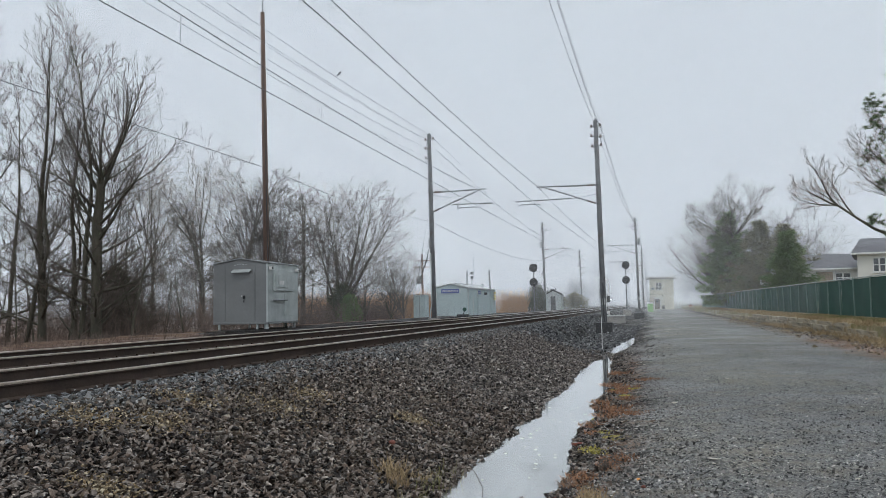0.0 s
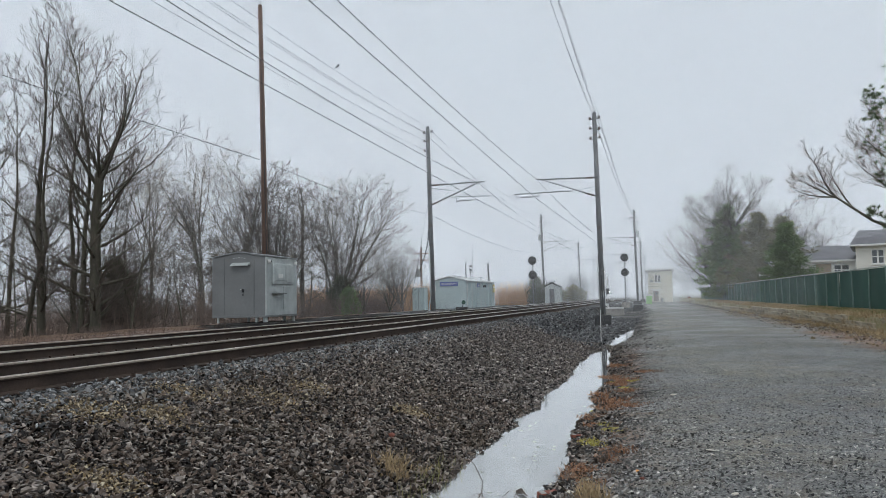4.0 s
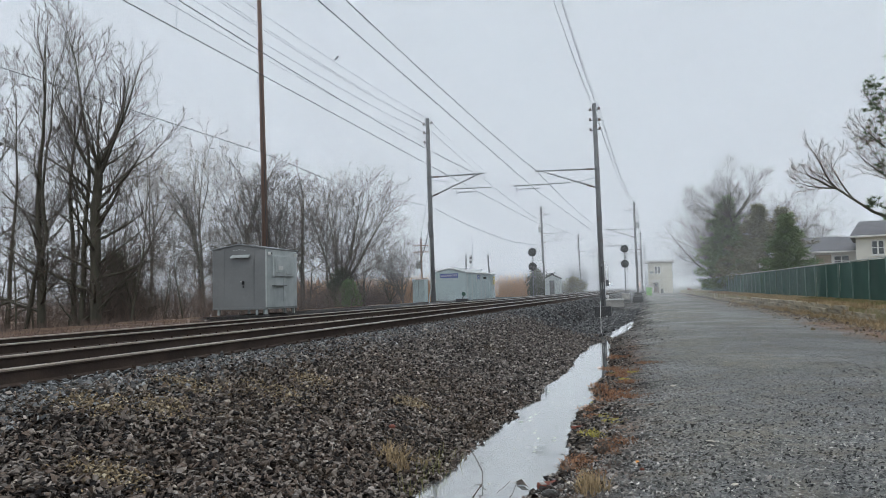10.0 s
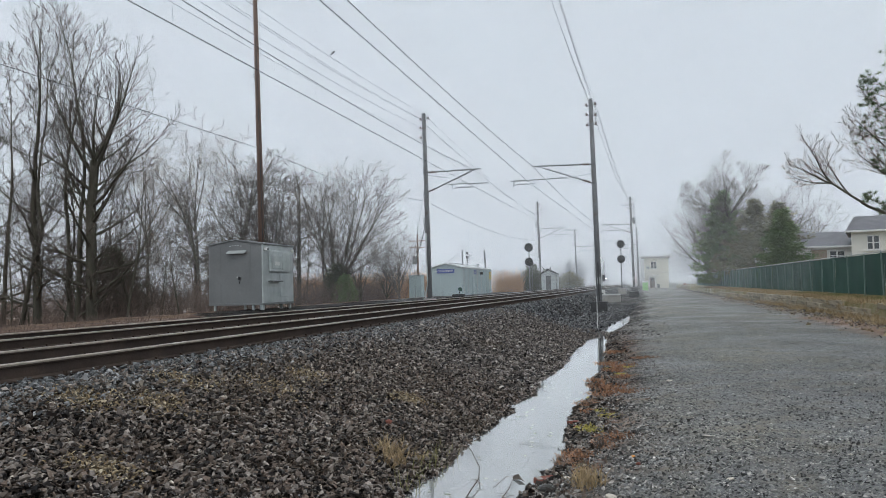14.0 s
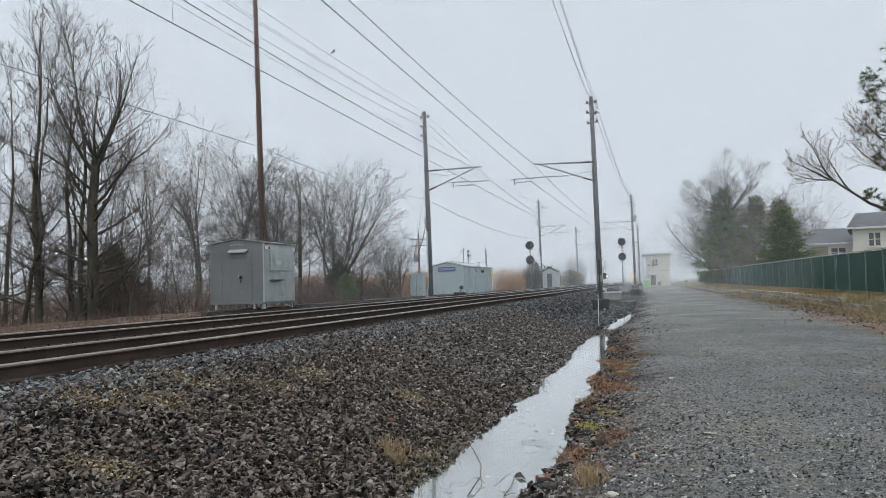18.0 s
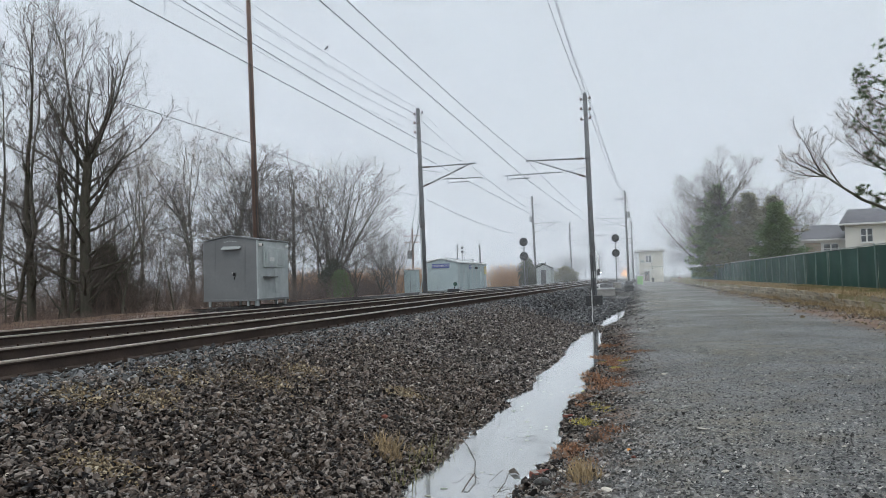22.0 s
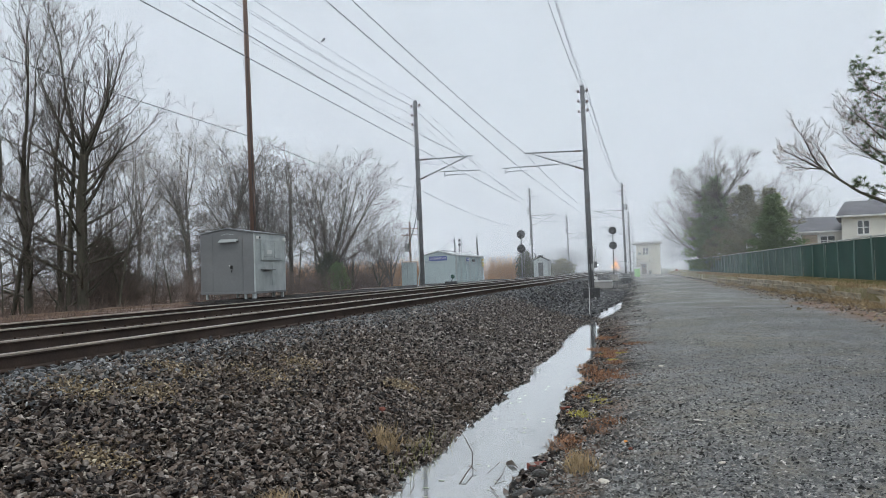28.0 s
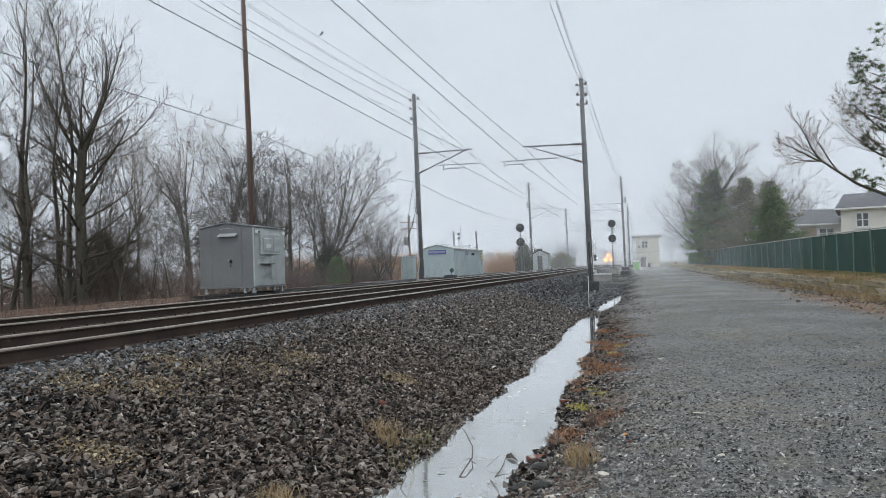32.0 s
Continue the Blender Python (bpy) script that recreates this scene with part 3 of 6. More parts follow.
# ---- catenary masts and wires ----
def mast(m, side, tall, span, label, base_kind, drop=0.0):
    """Round steel mast with a hinged bracket arm reaching over its track. span: where the registration tube and steady arm begin and end."""
    t = thing("catenary_mast", m, label, "mast", "catenary masts")
    lean = -0.18
    at = lambda z, off=0.0: (lean * z / 13 + off, 0, z)
    part("pole", Geo().tube([at(0), at(tall * 0.5), at(tall)], [0.17, 0.155, 0.125], 12), M_STEEL, t, smooth=True)
    part("pole_cap", Geo().tube([at(tall), at(tall + 0.10)], [0.135, 0.09], 10), M_STEEL, t)
    if base_kind == "block":
        part("foundation", Geo().box(-0.50, -0.45, -0.45, 0.48, 0.45, 0.46, 0.03), M_BLACK, t, "black painted concrete foundation block")
        part("cable_guard", Geo().tube([(0.0, -0.19, 0.5), (-0.03, -0.18, 2.9)], 0.05, 8), M_BLACK, t, "black cable guard")
        part("ladder_tag", Geo().box(-0.09, -0.20, 1.55, 0.10, -0.17, 1.95), M_FRAIL, t)
    else:
        part("foundation", Geo().tube([(0, 0, -0.4), (0, 0, 0.12)], [0.42, 0.40], 14), M_CONC, t, "round concrete foundation")
        part("conduit", Geo().tube([(-0.28, -0.05, 0.0), (-0.26, -0.05, 0.5), (-0.10, -0.12, 1.1), (-0.15, -0.14, 4.5)], 0.045, 8), M_GALV_LIGHT, t, "bent grey conduit")
        part("cable_loop", Geo().tube([(-0.19 + 0.13 * math.sin(a), -0.1, 5.2 + 0.35 * math.cos(a)) for a in [0.5 * k for k in range(13)]], 0.018, 5), M_WIRE, t)
    for z in (3.0, 4.6, 6.3, 8.98 - drop, 7.78 - 1.5 * drop):
        part("band", Geo().tube([at(z - 0.06), at(z + 0.06)], 0.185 - 0.002 * z, 12), M_STEEL, t)
    a, b, hang, steady = span
    x0 = lean * 8.5 / 13
    s = side
    arm = part("bracket_arm", Geo().tube([(x0, 0, 8.98 - drop), (x0 + s * 3.85, 0, 9.05 - drop)], 0.045, 8), M_STEEL, t, "horizontal steel bracket arm")
    part("insulator", Geo().tube([(x0 + s * 0.25, 0, 8.984 - drop), (x0 + s * 0.7, 0, 8.996 - drop)], [0.062, 0.062], 8), M_INSUL, arm)
    part("strut", Geo().tube([(x0 + 0.01, 0, 7.78 - 1.5 * drop), (x0 + s * 3.45, 0, 9.03 - drop)], 0.042, 8), M_STEEL, t)
    part("strut_insulator", Geo().tube([(x0 + s * 0.2, 0, 7.852 - 1.47 * drop), (x0 + s * 0.65, 0, 8.016 - 1.41 * drop)], 0.06, 8), M_INSUL, t)
    part("registration_tube", Geo().tube([(x0 + s * a, 0, 8.22 - 1.3 * drop), (x0 + s * b, 0, 8.18 - 1.3 * drop)], 0.035, 8), M_STEEL, t)
    part("steady_arm", Geo().tube([(x0 + s * hang, 0, q) for q in (8.19 - 1.3 * drop, 7.84 - 1.3 * drop)] + [(x0 + s * (hang * 0.85 + steady * 0.15), 0, 7.96 - 1.3 * drop), (x0 + s * steady, 0, 7.96 - 1.3 * drop)], 0.034, 6), M_STEEL, t)
    part("tie_wire", Geo().tube([(x0, 0, 8.45), (x0 + s * 1.5, 0, 8.20)], 0.02, 5), M_WIRE, t)
    for z, side2 in ((tall - 0.35, -1), (tall - 0.95, -1), (tall - 1.6, -1), (tall - 0.3, 1), (tall - 1.0, 1), (tall - 1.55, 1)):
        if base_kind != "block" and side2 > 0 and z < tall - 0.5:
            continue
        ins = part("insulator_bracket", Geo().tube([at(z), at(z, 0.26 * side2)], 0.04, 6), M_STEEL, t)
        part("insulator", Geo().tube([at(z - 0.04, 0.26 * side2), at(z + 0.03, 0.28 * side2), at(z + 0.14, 0.28 * side2)], [0.05, 0.085, 0.06], 8), M_INSUL, ins)
    return t


NEAR_MASTS = [(-2.35, 50, -0.1, 13.0), (-0.55, 110, 0.3, 12.6), (0.15, 170, 0.2, 12.6), (1.1, 230, 0.2, 12.6)]
FAR_MASTS = [(-13.66, 52, 0.62, 12.6), (-13.3, 112, 0.6, 12.4), (-12.7, 172, 0.6, 12.4), (-12.0, 232, 0.6, 12.4)]
for x, y, z, tall in NEAR_MASTS:
    mast(pose(x, y, z), -1, tall, (1.65, 5.25, 5.05, 3.6), "weathered round steel catenary mast with a bracket over the track", "block")
for x, y, z, tall in FAR_MASTS:
    mast(pose(x, y, z), 1, tall, (1.5, 4.3, 1.85, 3.35), "grey steel catenary mast with bracket arm and cable conduit", "round", 0.36)


for (x, y, z, tall), side in ((NEAR_MASTS[1], -1), (FAR_MASTS[1], 1), (FAR_MASTS[2], 1)):
    ca = thing("crossarm_set", pose(x - 0.16, y - 0.2, z + tall - 1.15), "steel cross-arm with insulators clamped to the mast", "cross-arm", "mast fittings")
    part("crossarm", Geo().box(-0.25 if side > 0 else -1.35, -0.05, 0, 1.35 if side > 0 else 0.25, 0.05, 0.1), M_STEEL, ca)
    part("brace", Geo().tube([(0, 0, -0.55), (side * 0.8, 0, 0.0)], 0.025, 5), M_STEEL, ca)
    for k in (0.55, 1.2):
        part("insulator", Geo().tube([(side * k, 0, 0.1), (side * k, 0, 0.32)], [0.07, 0.05], 8), M_INSUL, ca)
    tr = thing("transformer", pose(x - side * 0.32 - 0.12, y - 0.1, z + tall - 3.6), "grey can transformer hung on the mast", "transformer", "mast fittings")
    part("can", Geo().tube([(0, 0, 0), (0, 0, 0.75)], 0.19, 12), M_GALV, tr)
    part("lid", Geo().tube([(0, 0, 0.75), (0, 0, 0.82)], [0.2, 0.14], 12), M_GALV, tr)
    part("bushing", Geo().tube([(0, 0, 0.82), (0, 0, 1.0)], 0.04, 6), M_INSUL, tr)


def catenary(label, xs, contact, support, sag, marks):
    t = thing("catenary", None, label, "overhead wire", "overhead wires")
    span = lambda y: ((y - marks) / 60.0) % 1.0
    wire_z = lambda y: along(support, y) - 4 * sag * span(y) * (1 - span(y))
    ys = [-40 + 3.0 * i for i in range(92)]
    part("contact_wire", Geo().tube([(along(xs, y), y, along(contact, y)) for y in ys], 0.011, 5), M_WIRE, t)
    part("messenger_wire", Geo().tube([(along(xs, y), y, wire_z(y)) for y in ys], 0.011, 5), M_WIRE, t)
    y = -34.6
    while y < 110:
        part("dropper", Geo().tube([(along(xs, y), y, along(contact, y)), (along(xs, y), y, wire_z(y))], 0.006, 4), M_WIRE, t)
        y += 8.5
    return t


catenary("contact and messenger wires with droppers over the first track", [(-40, -7.1), (16, -6.65), (50, -6.25), (110, -4.4), (170, -3.3), (300, -1.5)], [(-40, 8.0), (16, 7.93), (50, 7.72), (300, 7.6)], [(-40, 9.0), (300, 8.95)], 0.48, 50)
catenary("contact and messenger wires with droppers over the second track", [(-40, -10.5), (52, -10.35), (112, -9.4), (172, -8.3), (300, -6.4)], [(-40, 7.75), (14, 7.8), (52, 8.05), (300, 8.0)], [(-40, 9.25), (300, 9.15)], 0.72, 52)


def line_wire(x_off, masts, z_off, sag, label, thick=0.010):
    g = Geo()
    stops = [(masts[0][0] - 0.4, masts[0][1] - 60.0, masts[0][2], masts[0][3])] + masts
    pts = []
    for (xa, ya, za, ta), (xb, yb, zb, tb) in zip(stops, stops[1:]):
        n = 16
        for i in range(n):
            u = i / n
            lean = -0.17
            pts.append((xa + (xb - xa) * u + lean + x_off, ya + (yb - ya) * u, (za + ta) * (1 - u) + (zb + tb) * u - z_off - 4 * sag * u * (1 - u)))
    g.tube(pts, thick, 5)
    return solo("power_line", g, M_WIRE, label, "overhead wire", "overhead wires")


for off, dz, sag in ((0.0, 0.17, 1.25), (0.14, 0.77, 1.1), (0.30, 0.12, 1.3), (0.42, 0.82, 1.2), (0.54, 1.37, 1.1)):
    line_wire(off, NEAR_MASTS, dz, sag, "thin dark power line strung between the near masts", 0.007)
for off, dz, sag in ((0.0, -0.05, 0.85), (-0.36, 0.20, 0.85), (-0.30, 0.26, 0.95), (-0.36, 0.80, 0.9), (-0.36, 1.45, 0.85)):
    line_wire(off, FAR_MASTS, dz, sag, "thin dark power line strung between the far masts", 0.006)
solo("wire_clamp", Geo().tube([(-13.85, 35.1, 12.62), (-13.80, 35.25, 12.75), (-13.80, 35.4, 12.86), (-13.82, 35.5, 12.80)], [0.015, 0.055, 0.045, 0.01], 6), M_WIRE, "small dark clamp sitting on a power line", "clamp")
solo("telephone_line", Geo().tube([(-20.7, -40, 13.5), (-20.7, -5, 10.6), (-20.6, 20, 9.3), (-20.6, 41, 9.55), (-18.6, 46.5, 8.5), (-15.6, 50.2, 7.65), (-13.75, 52, 7.26), (-13.9, 62, 7.0), (-14.1, 75, 6.9), (-14.2, 90, 6.95), (-14.0, 112, 7.6)], 0.012, 5), M_WIRE, "thin sagging telephone line past the tall pole", "overhead wire", "overhead wires")
solo("guy_wire", Geo().tube([(-13.8, 52, 8.6), (-17.0, 60, 4.0), (-19.5, 66, 0.6)], 0.012, 5), M_WIRE, "thin guy wire from the mast to the ground", "wire")
solo("service_cable", Geo().tube([(-13.85, 52, 6.6), (-14.6, 54.5, 5.7), (-15.8, 58, 4.9), (-17.8, 64, 4.3), (-20.2, 72, 4.2)], 0.03, 6), M_WIRE, "thick dark service cable drooping from the mast", "cable")

# tall brown pole behind the equipment house
tp = thing("tall_pole", pose(-21.45, 43, 0.5), "tall thin brown wooden pole beside the grey equipment house", "pole")
part("shaft", Geo().tube([(0, 0, -0.5), (-0.10, 0, 9), (-0.28, 0, 18.9)], [0.19, 0.165, 0.125], 12), M_WOODPOLE, tp, smooth=True)
part("rod", Geo().tube([(-0.28, 0, 18.9), (-0.29, 0, 20.6)], 0.02, 6), M_WIRE, tp, "thin lightning rod")
part("wire_bracket", Geo().tube([(-0.24, 0, 13.6), (-0.42, -0.05, 13.65), (-0.42, -0.05, 13.9)], 0.025, 5), M_STEEL, tp)
part("cable", Geo().tube([(0.15, -0.12, 2.0), (0.02, -0.16, 9), (-0.2, -0.12, 16)], 0.018, 5), M_WIRE, tp)


# ---- grey equipment house ----
def equipment_house():
    t = thing("equipment_house", pose(-16.94, 34, 0.60), "grey galvanized steel signal equipment house on short legs", "equipment house")
    w, d, z0, z1, zr = 2.78, 3.35, 0.34, 3.06, 3.28
    g = Geo()
    g.add([(-w, 0, z0), (0, 0, z0), (0, 0, z1), (-w / 2, 0, zr), (-w, 0, z1), (-w, d, z0), (0, d, z0), (0, d, z1), (-w / 2, d, zr), (-w, d, z1)],
          [(0, 1, 2, 3, 4), (5, 9, 8, 7, 6), (1, 6, 7, 2), (0, 4, 9, 5), (0, 5, 6, 1), (2, 7, 8, 3), (3, 8, 9, 4)])
    body = part("body", g, M_GALV, t)
    roof = Geo()
    for x0, x1, sgn in ((-w - 0.05, -w / 2, 1), (-w / 2, 0.05, -1)):
        za, zb = (z1 + 0.01, zr + 0.02) if sgn > 0 else (zr + 0.02, z1 + 0.01)
        roof.add([(x0, -0.06, za), (x1, -0.06, zb), (x1, d + 0.06, zb), (x0, d + 0.06, za), (x0, -0.06, za + 0.05), (x1, -0.06, zb + 0.05), (x1, d + 0.06, zb + 0.05), (x0, d + 0.06, za + 0.05)],
                 [(0, 3, 2, 1), (4, 5, 6, 7), (0, 1, 5, 4), (2, 3, 7, 6), (1, 2, 6, 5), (0, 4, 7, 3)])
    part("roof", roof, M_GALV, t)
    part("base_frame", Geo().box(-w - 0.02, -0.02, z0 - 0.10, 0.02, d + 0.02, z0 - 0.004, 0.01), M_GALV, t)
    for x in (-w + 0.25, -0.55, -0.08):
        for y in (0.12, d - 0.25):
            leg = part("leg", Geo().box(x - 0.05, y - 0.05, -0.12, x + 0.05, y + 0.05, z0 - 0.1), M_GALV_LIGHT, t)
            part("foot_plate", Geo().box(x - 0.13, y - 0.13, -0.12, x + 0.13, y + 0.13, -0.08), M_GALV, leg)
    for x in (-0.32, -0.18):
        part("cable_pipe", Geo().tube([(x, 0.4, -0.1), (x, 0.4, z0)], 0.05, 8), M_GALV_LIGHT, t)
    for x in (-w + 0.02, -w + 0.62, -0.62, -0.02):
        part("panel_seam", Geo().box(x - 0.014, -0.014, z0 + 0.02, x + 0.014, -0.003, z1 - 0.03), M_GALV, body)
    for x in (0.0,):
        part("corner_post", Geo().box(-0.045, -0.02, z0, 0.022, 0.05, z1), M_GALV_LIGHT, body)
    door = part("door", Geo().box(-1.62, -0.009, z0 + 0.06, -0.66, -0.003, z1 - 0.42, 0.002), M_GALV, t, "plain grey steel door")
    part("door_handle", Geo().box(-1.22, -0.09, z0 + 1.08, -1.12, -0.034, z0 + 1.24, 0.01).tube([(-1.16, -0.07, z0 + 1.02), (-1.16, -0.07, z0 + 0.92)], 0.02, 6), M_BLACK, door)
    part("lock", Geo().box(-1.30, -0.06, z0 + 1.2, -1.25, -0.034, z0 + 1.25), M_WHITE, door)
    part("rain_hood", Geo().add([(-1.75, -0.004, z1 - 0.24), (-0.82, -0.004, z1 - 0.24), (-0.82, -0.22, z1 - 0.36), (-1.75, -0.22, z1 - 0.36), (-1.75, -0.004, z1 - 0.32), (-0.82, -0.004, z1 - 0.32), (-0.82, -0.22, z1 - 0.40), (-1.75, -0.22, z1 - 0.40)],
                                [(0, 1, 2, 3), (7, 6, 5, 4), (3, 2, 6, 7), (0, 3, 7, 4), (1, 5, 6, 2), (0, 4, 5, 1)]), M_GALV_LIGHT, t, "sloping rain hood over the door")
    for k in range(5):
        part("gable_vent", Geo().box(-1.70 + 0.14 * k, -0.014, z1 - 0.05 + 0.02 * (2 - abs(k - 2)), -1.62 + 0.14 * k, -0.003, z1 - 0.02 + 0.02 * (2 - abs(k - 2))), M_GALV_LIGHT, body)
    # Added sheet: this side catches more light, painted as a lighter colour.
    part("side_wall_lit", Geo().box(0.003, 0.052, z0 + 0.005, 0.0038, d, z1 - 0.01), M_GALV_LIGHT, t, "galvanized side sheet coloured lighter for the light on that side")
    # side towards the tracks: louvred ventilation cabinet with a hood below
    cab = part("side_cabinet", Geo().box(0.004, 0.55, z0 + 1.45, 0.11, 2.75, z1 - 0.28, 0.02), M_GALV_LIGHT, t, "raised side cabinet")
    part("vent_frame", Geo().box(0.112, 0.75, z0 + 1.62, 0.15, 1.65, z1 - 0.5, 0.015), M_GALV_LIGHT, cab)
    part("vent_panel", Geo().box(0.152, 0.95, z0 + 1.75, 0.175, 1.45, z1 - 0.78, 0.01), M_WHITE, cab)
    part("vent_frame", Geo().box(0.112, 1.85, z0 + 1.55, 0.14, 2.6, z1 - 0.4, 0.015), M_GALV_LIGHT, cab)
    part("side_shelf", Geo().box(0.004, 0.55, z0 + 0.98, 0.22, 1.75, z0 + 1.04, 0.01), M_GALV, t)
    part("side_panel", Geo().box(0.004, 1.78, z0 + 0.25, 0.03, 2.85, z0 + 1.36, 0.01), M_GALV_LIGHT, t)
    for y in (0.18, 3.1):
        lamp = part("floodlight", Geo().box(0.02, y - 0.08, z1 - 0.28, 0.18, y + 0.08, z1 - 0.14, 0.02), M_WHITE, t)
        part("lamp_lens", Geo().box(0.181, y - 0.06, z1 - 0.26, 0.19, y + 0.06, z1 - 0.16), M_GLASS, lamp)
    return t


equipment_house()


def text_mesh(word, size, name):
    cu = bpy.data.curves.new(name, "FONT")
    cu.body, cu.size, cu.extrude, cu.align_x, cu.align_y = word, size, 0.004, "CENTER", "CENTER"
    ob = bpy.data.objects.new(name, cu)
    scene.collection.objects.link(ob)
    me = bpy.data.meshes.new_from_object(ob.evaluated_get(bpy.context.evaluated_depsgraph_get()))
    bpy.data.objects.remove(ob)
    return me


# ---- blue-grey shed with the place name ----
def blue_shed():
    t = thing("signal_shed", pose(-16.4, 75, 0.25), "long pale blue-grey corrugated steel shed with a name sign", "shed")
    w, d, z1, zr = 3.35, 15.0, 2.95, 3.35
    body = part("body", Geo().add([(-w, 0, -0.3), (0, 0, -0.3), (0, 0, z1), (-w / 2, 0, zr), (-w, 0, z1), (-w, d, -0.3), (0, d, -0.3), (0, d, z1), (-w / 2, d, zr), (-w, d, z1)],
                [(0, 1, 2, 3, 4), (5, 9, 8, 7, 6), (1, 6, 7, 2), (0, 4, 9, 5), (2, 7, 8, 3), (3, 8, 9, 4)]), M_BLUE_SHED, t)
    rf = Geo()
    for x0, x1, za, zb in ((-w - 0.12, -w / 2, z1 + 0.01, zr + 0.06), (-w / 2, 0.12, zr + 0.06, z1 + 0.01)):
        rf.add([(x0, -0.12, za), (x1, -0.12, zb), (x1, d + 0.1, zb), (x0, d + 0.1, za), (x0, -0.12, za + 0.09), (x1, -0.12, zb + 0.09), (x1, d + 0.1, zb + 0.09), (x0, d + 0.1, za + 0.09)],
               [(0, 3, 2, 1), (4, 5, 6, 7), (0, 1, 5, 4), (2, 3, 7, 6), (1, 2, 6, 5), (0, 4, 7, 3)])
    part("roof", rf, M_ROOF_WHITE, t, "white low-pitched metal roof")
    for k in range(26):
        y = 0.3 + k * 0.56
        part("rib", Geo().box(0.002, y, -0.25, 0.06, y + 0.10 + 0.08 * (k % 3 == 0), z1 - 0.05), M_BLUE_SHED if k % 4 else M_GALV_LIGHT, body)
    for x in (-w + 0.06, -w + 1.1, -1.1, -0.06):
        part("rib", Geo().box(x - 0.03, -0.03, -0.25, x + 0.03, -0.003, z1 - 0.02), M_BLUE_SHED, body)
    for y in (4.6, 11.0):
        part("door", Geo().box(0.004, y, -0.1, 0.09, y + 0.95, 2.1, 0.01), M_BLUE_SHED, t)
    sign = part("name_sign", Geo().box(-2.55, -0.07, 2.50, -0.80, -0.035, 2.92, 0.005), M_SIGN, t, "dark blue sign with white capital letters")
    part("lettering", text_mesh("OCEANPORT", 0.27, "lettering"), M_WHITE, sign, m=pose(-1.675, -0.075, 2.71, 90, 0, 0)).data.materials.append(M_WHITE)
    s2 = part("side_sign", Geo().box(0.065, 5.1, 2.45, 0.09, 6.3, 2.8), M_SIGN, t, "small blue side sign")
    part("sign_bars", Geo().box(0.092, 5.25, 2.58, 0.10, 5.75, 2.68).box(0.092, 5.85, 2.58, 0.10, 6.15, 2.68), M_WHITE, s2)
    part("notice", Geo().box(-3.2, -0.05, 2.05, -3.02, -0.032, 2.6), M_WHITE, t, "white notice plate")
    for x, y in ((-1.67, 2.2), (-1.67, 4.6), (-1.67, 7.0), (-0.6, 10.5)):
        vent = part("roof_vent", Geo().tube([(x, y, zr - 0.3), (x, y, zr + 0.12)], 0.14, 8), M_GALV_LIGHT, t)
        part("vent_cap", Geo().tube([(x, y, zr + 0.14), (x, y, zr + 0.2)], [0.22, 0.16], 8), M_BLACK, vent)
    part("chimney_pipe", Geo().tube([(-1.3, 6.0, zr - 0.2), (-1.3, 6.0, 5.0)], 0.07, 8), M_STEEL, t)
    part("chimney_pipe", Geo().tube([(-0.2, 13.0, zr - 0.4), (-0.3, 13.0, 5.2)], 0.09, 8), M_STEEL, t)
    part("antenna", Geo().tube([(-0.9, 7.5, zr - 0.2), (-0.9, 7.5, 7.0)], 0.02, 5), M_WIRE, t)
    plate = part("warning_plate", Geo().box(0.09, 13.6, 1.9, 0.12, 14.8, 2.75, 0.005), M_YELLOW, t, "yellow warning plate")
    part("sign_bars", Geo().box(0.122, 13.8, 2.4, 0.126, 14.6, 2.55).box(0.122, 13.8, 2.1, 0.126, 14.5, 2.2), M_WHITE, plate)
    part("roof_cable", Geo().tube([(-3.3, 1.5, 3.1), (-2.2, 3.5, 3.75), (-1.3, 6.0, 4.9)], 0.015, 5), M_WIRE, t)
    part("roof_cable", Geo().tube([(-3.0, 1.0, 3.2), (-2.0, 3.2, 3.6), (-1.3, 6.0, 4.5)], 0.015, 5), M_WIRE, t)
    part("horn", Geo().tube([(-1.0, 7.0, 3.3), (-1.0, 7.0, 4.4)], 0.035, 6).box(-1.12, 6.9, 4.1, -0.88, 7.1, 4.35).box(-1.1, 6.9, 4.55, -0.9, 7.1, 4.8), M_BLACK, t, "dark siren horn on a short mast")
    part("floodlight", Geo().box(0.05, 8.2, 2.4, 0.35, 8.5, 2.65, 0.03), M_BLACK, t)
    return t


blue_shed()
sc = thing("small_cabinet", pose(-20.3, 72, 0.2), "plain blue-grey steel cabinet beside the shed", "cabinet")
part("body", Geo().box(-0.62, 0, 0.0, 0.55, 1.2, 2.38, 0.02), M_BLUE_SHED, sc)
part("lid", Geo().box(-0.66, -0.04, 2.384, 0.59, 1.24, 2.43, 0.01), M_ROOF_WHITE, sc)
part("door_seam", Geo().box(-0.04, -0.015, 0.1, -0.01, -0.003, 2.3), M_GALV, sc)

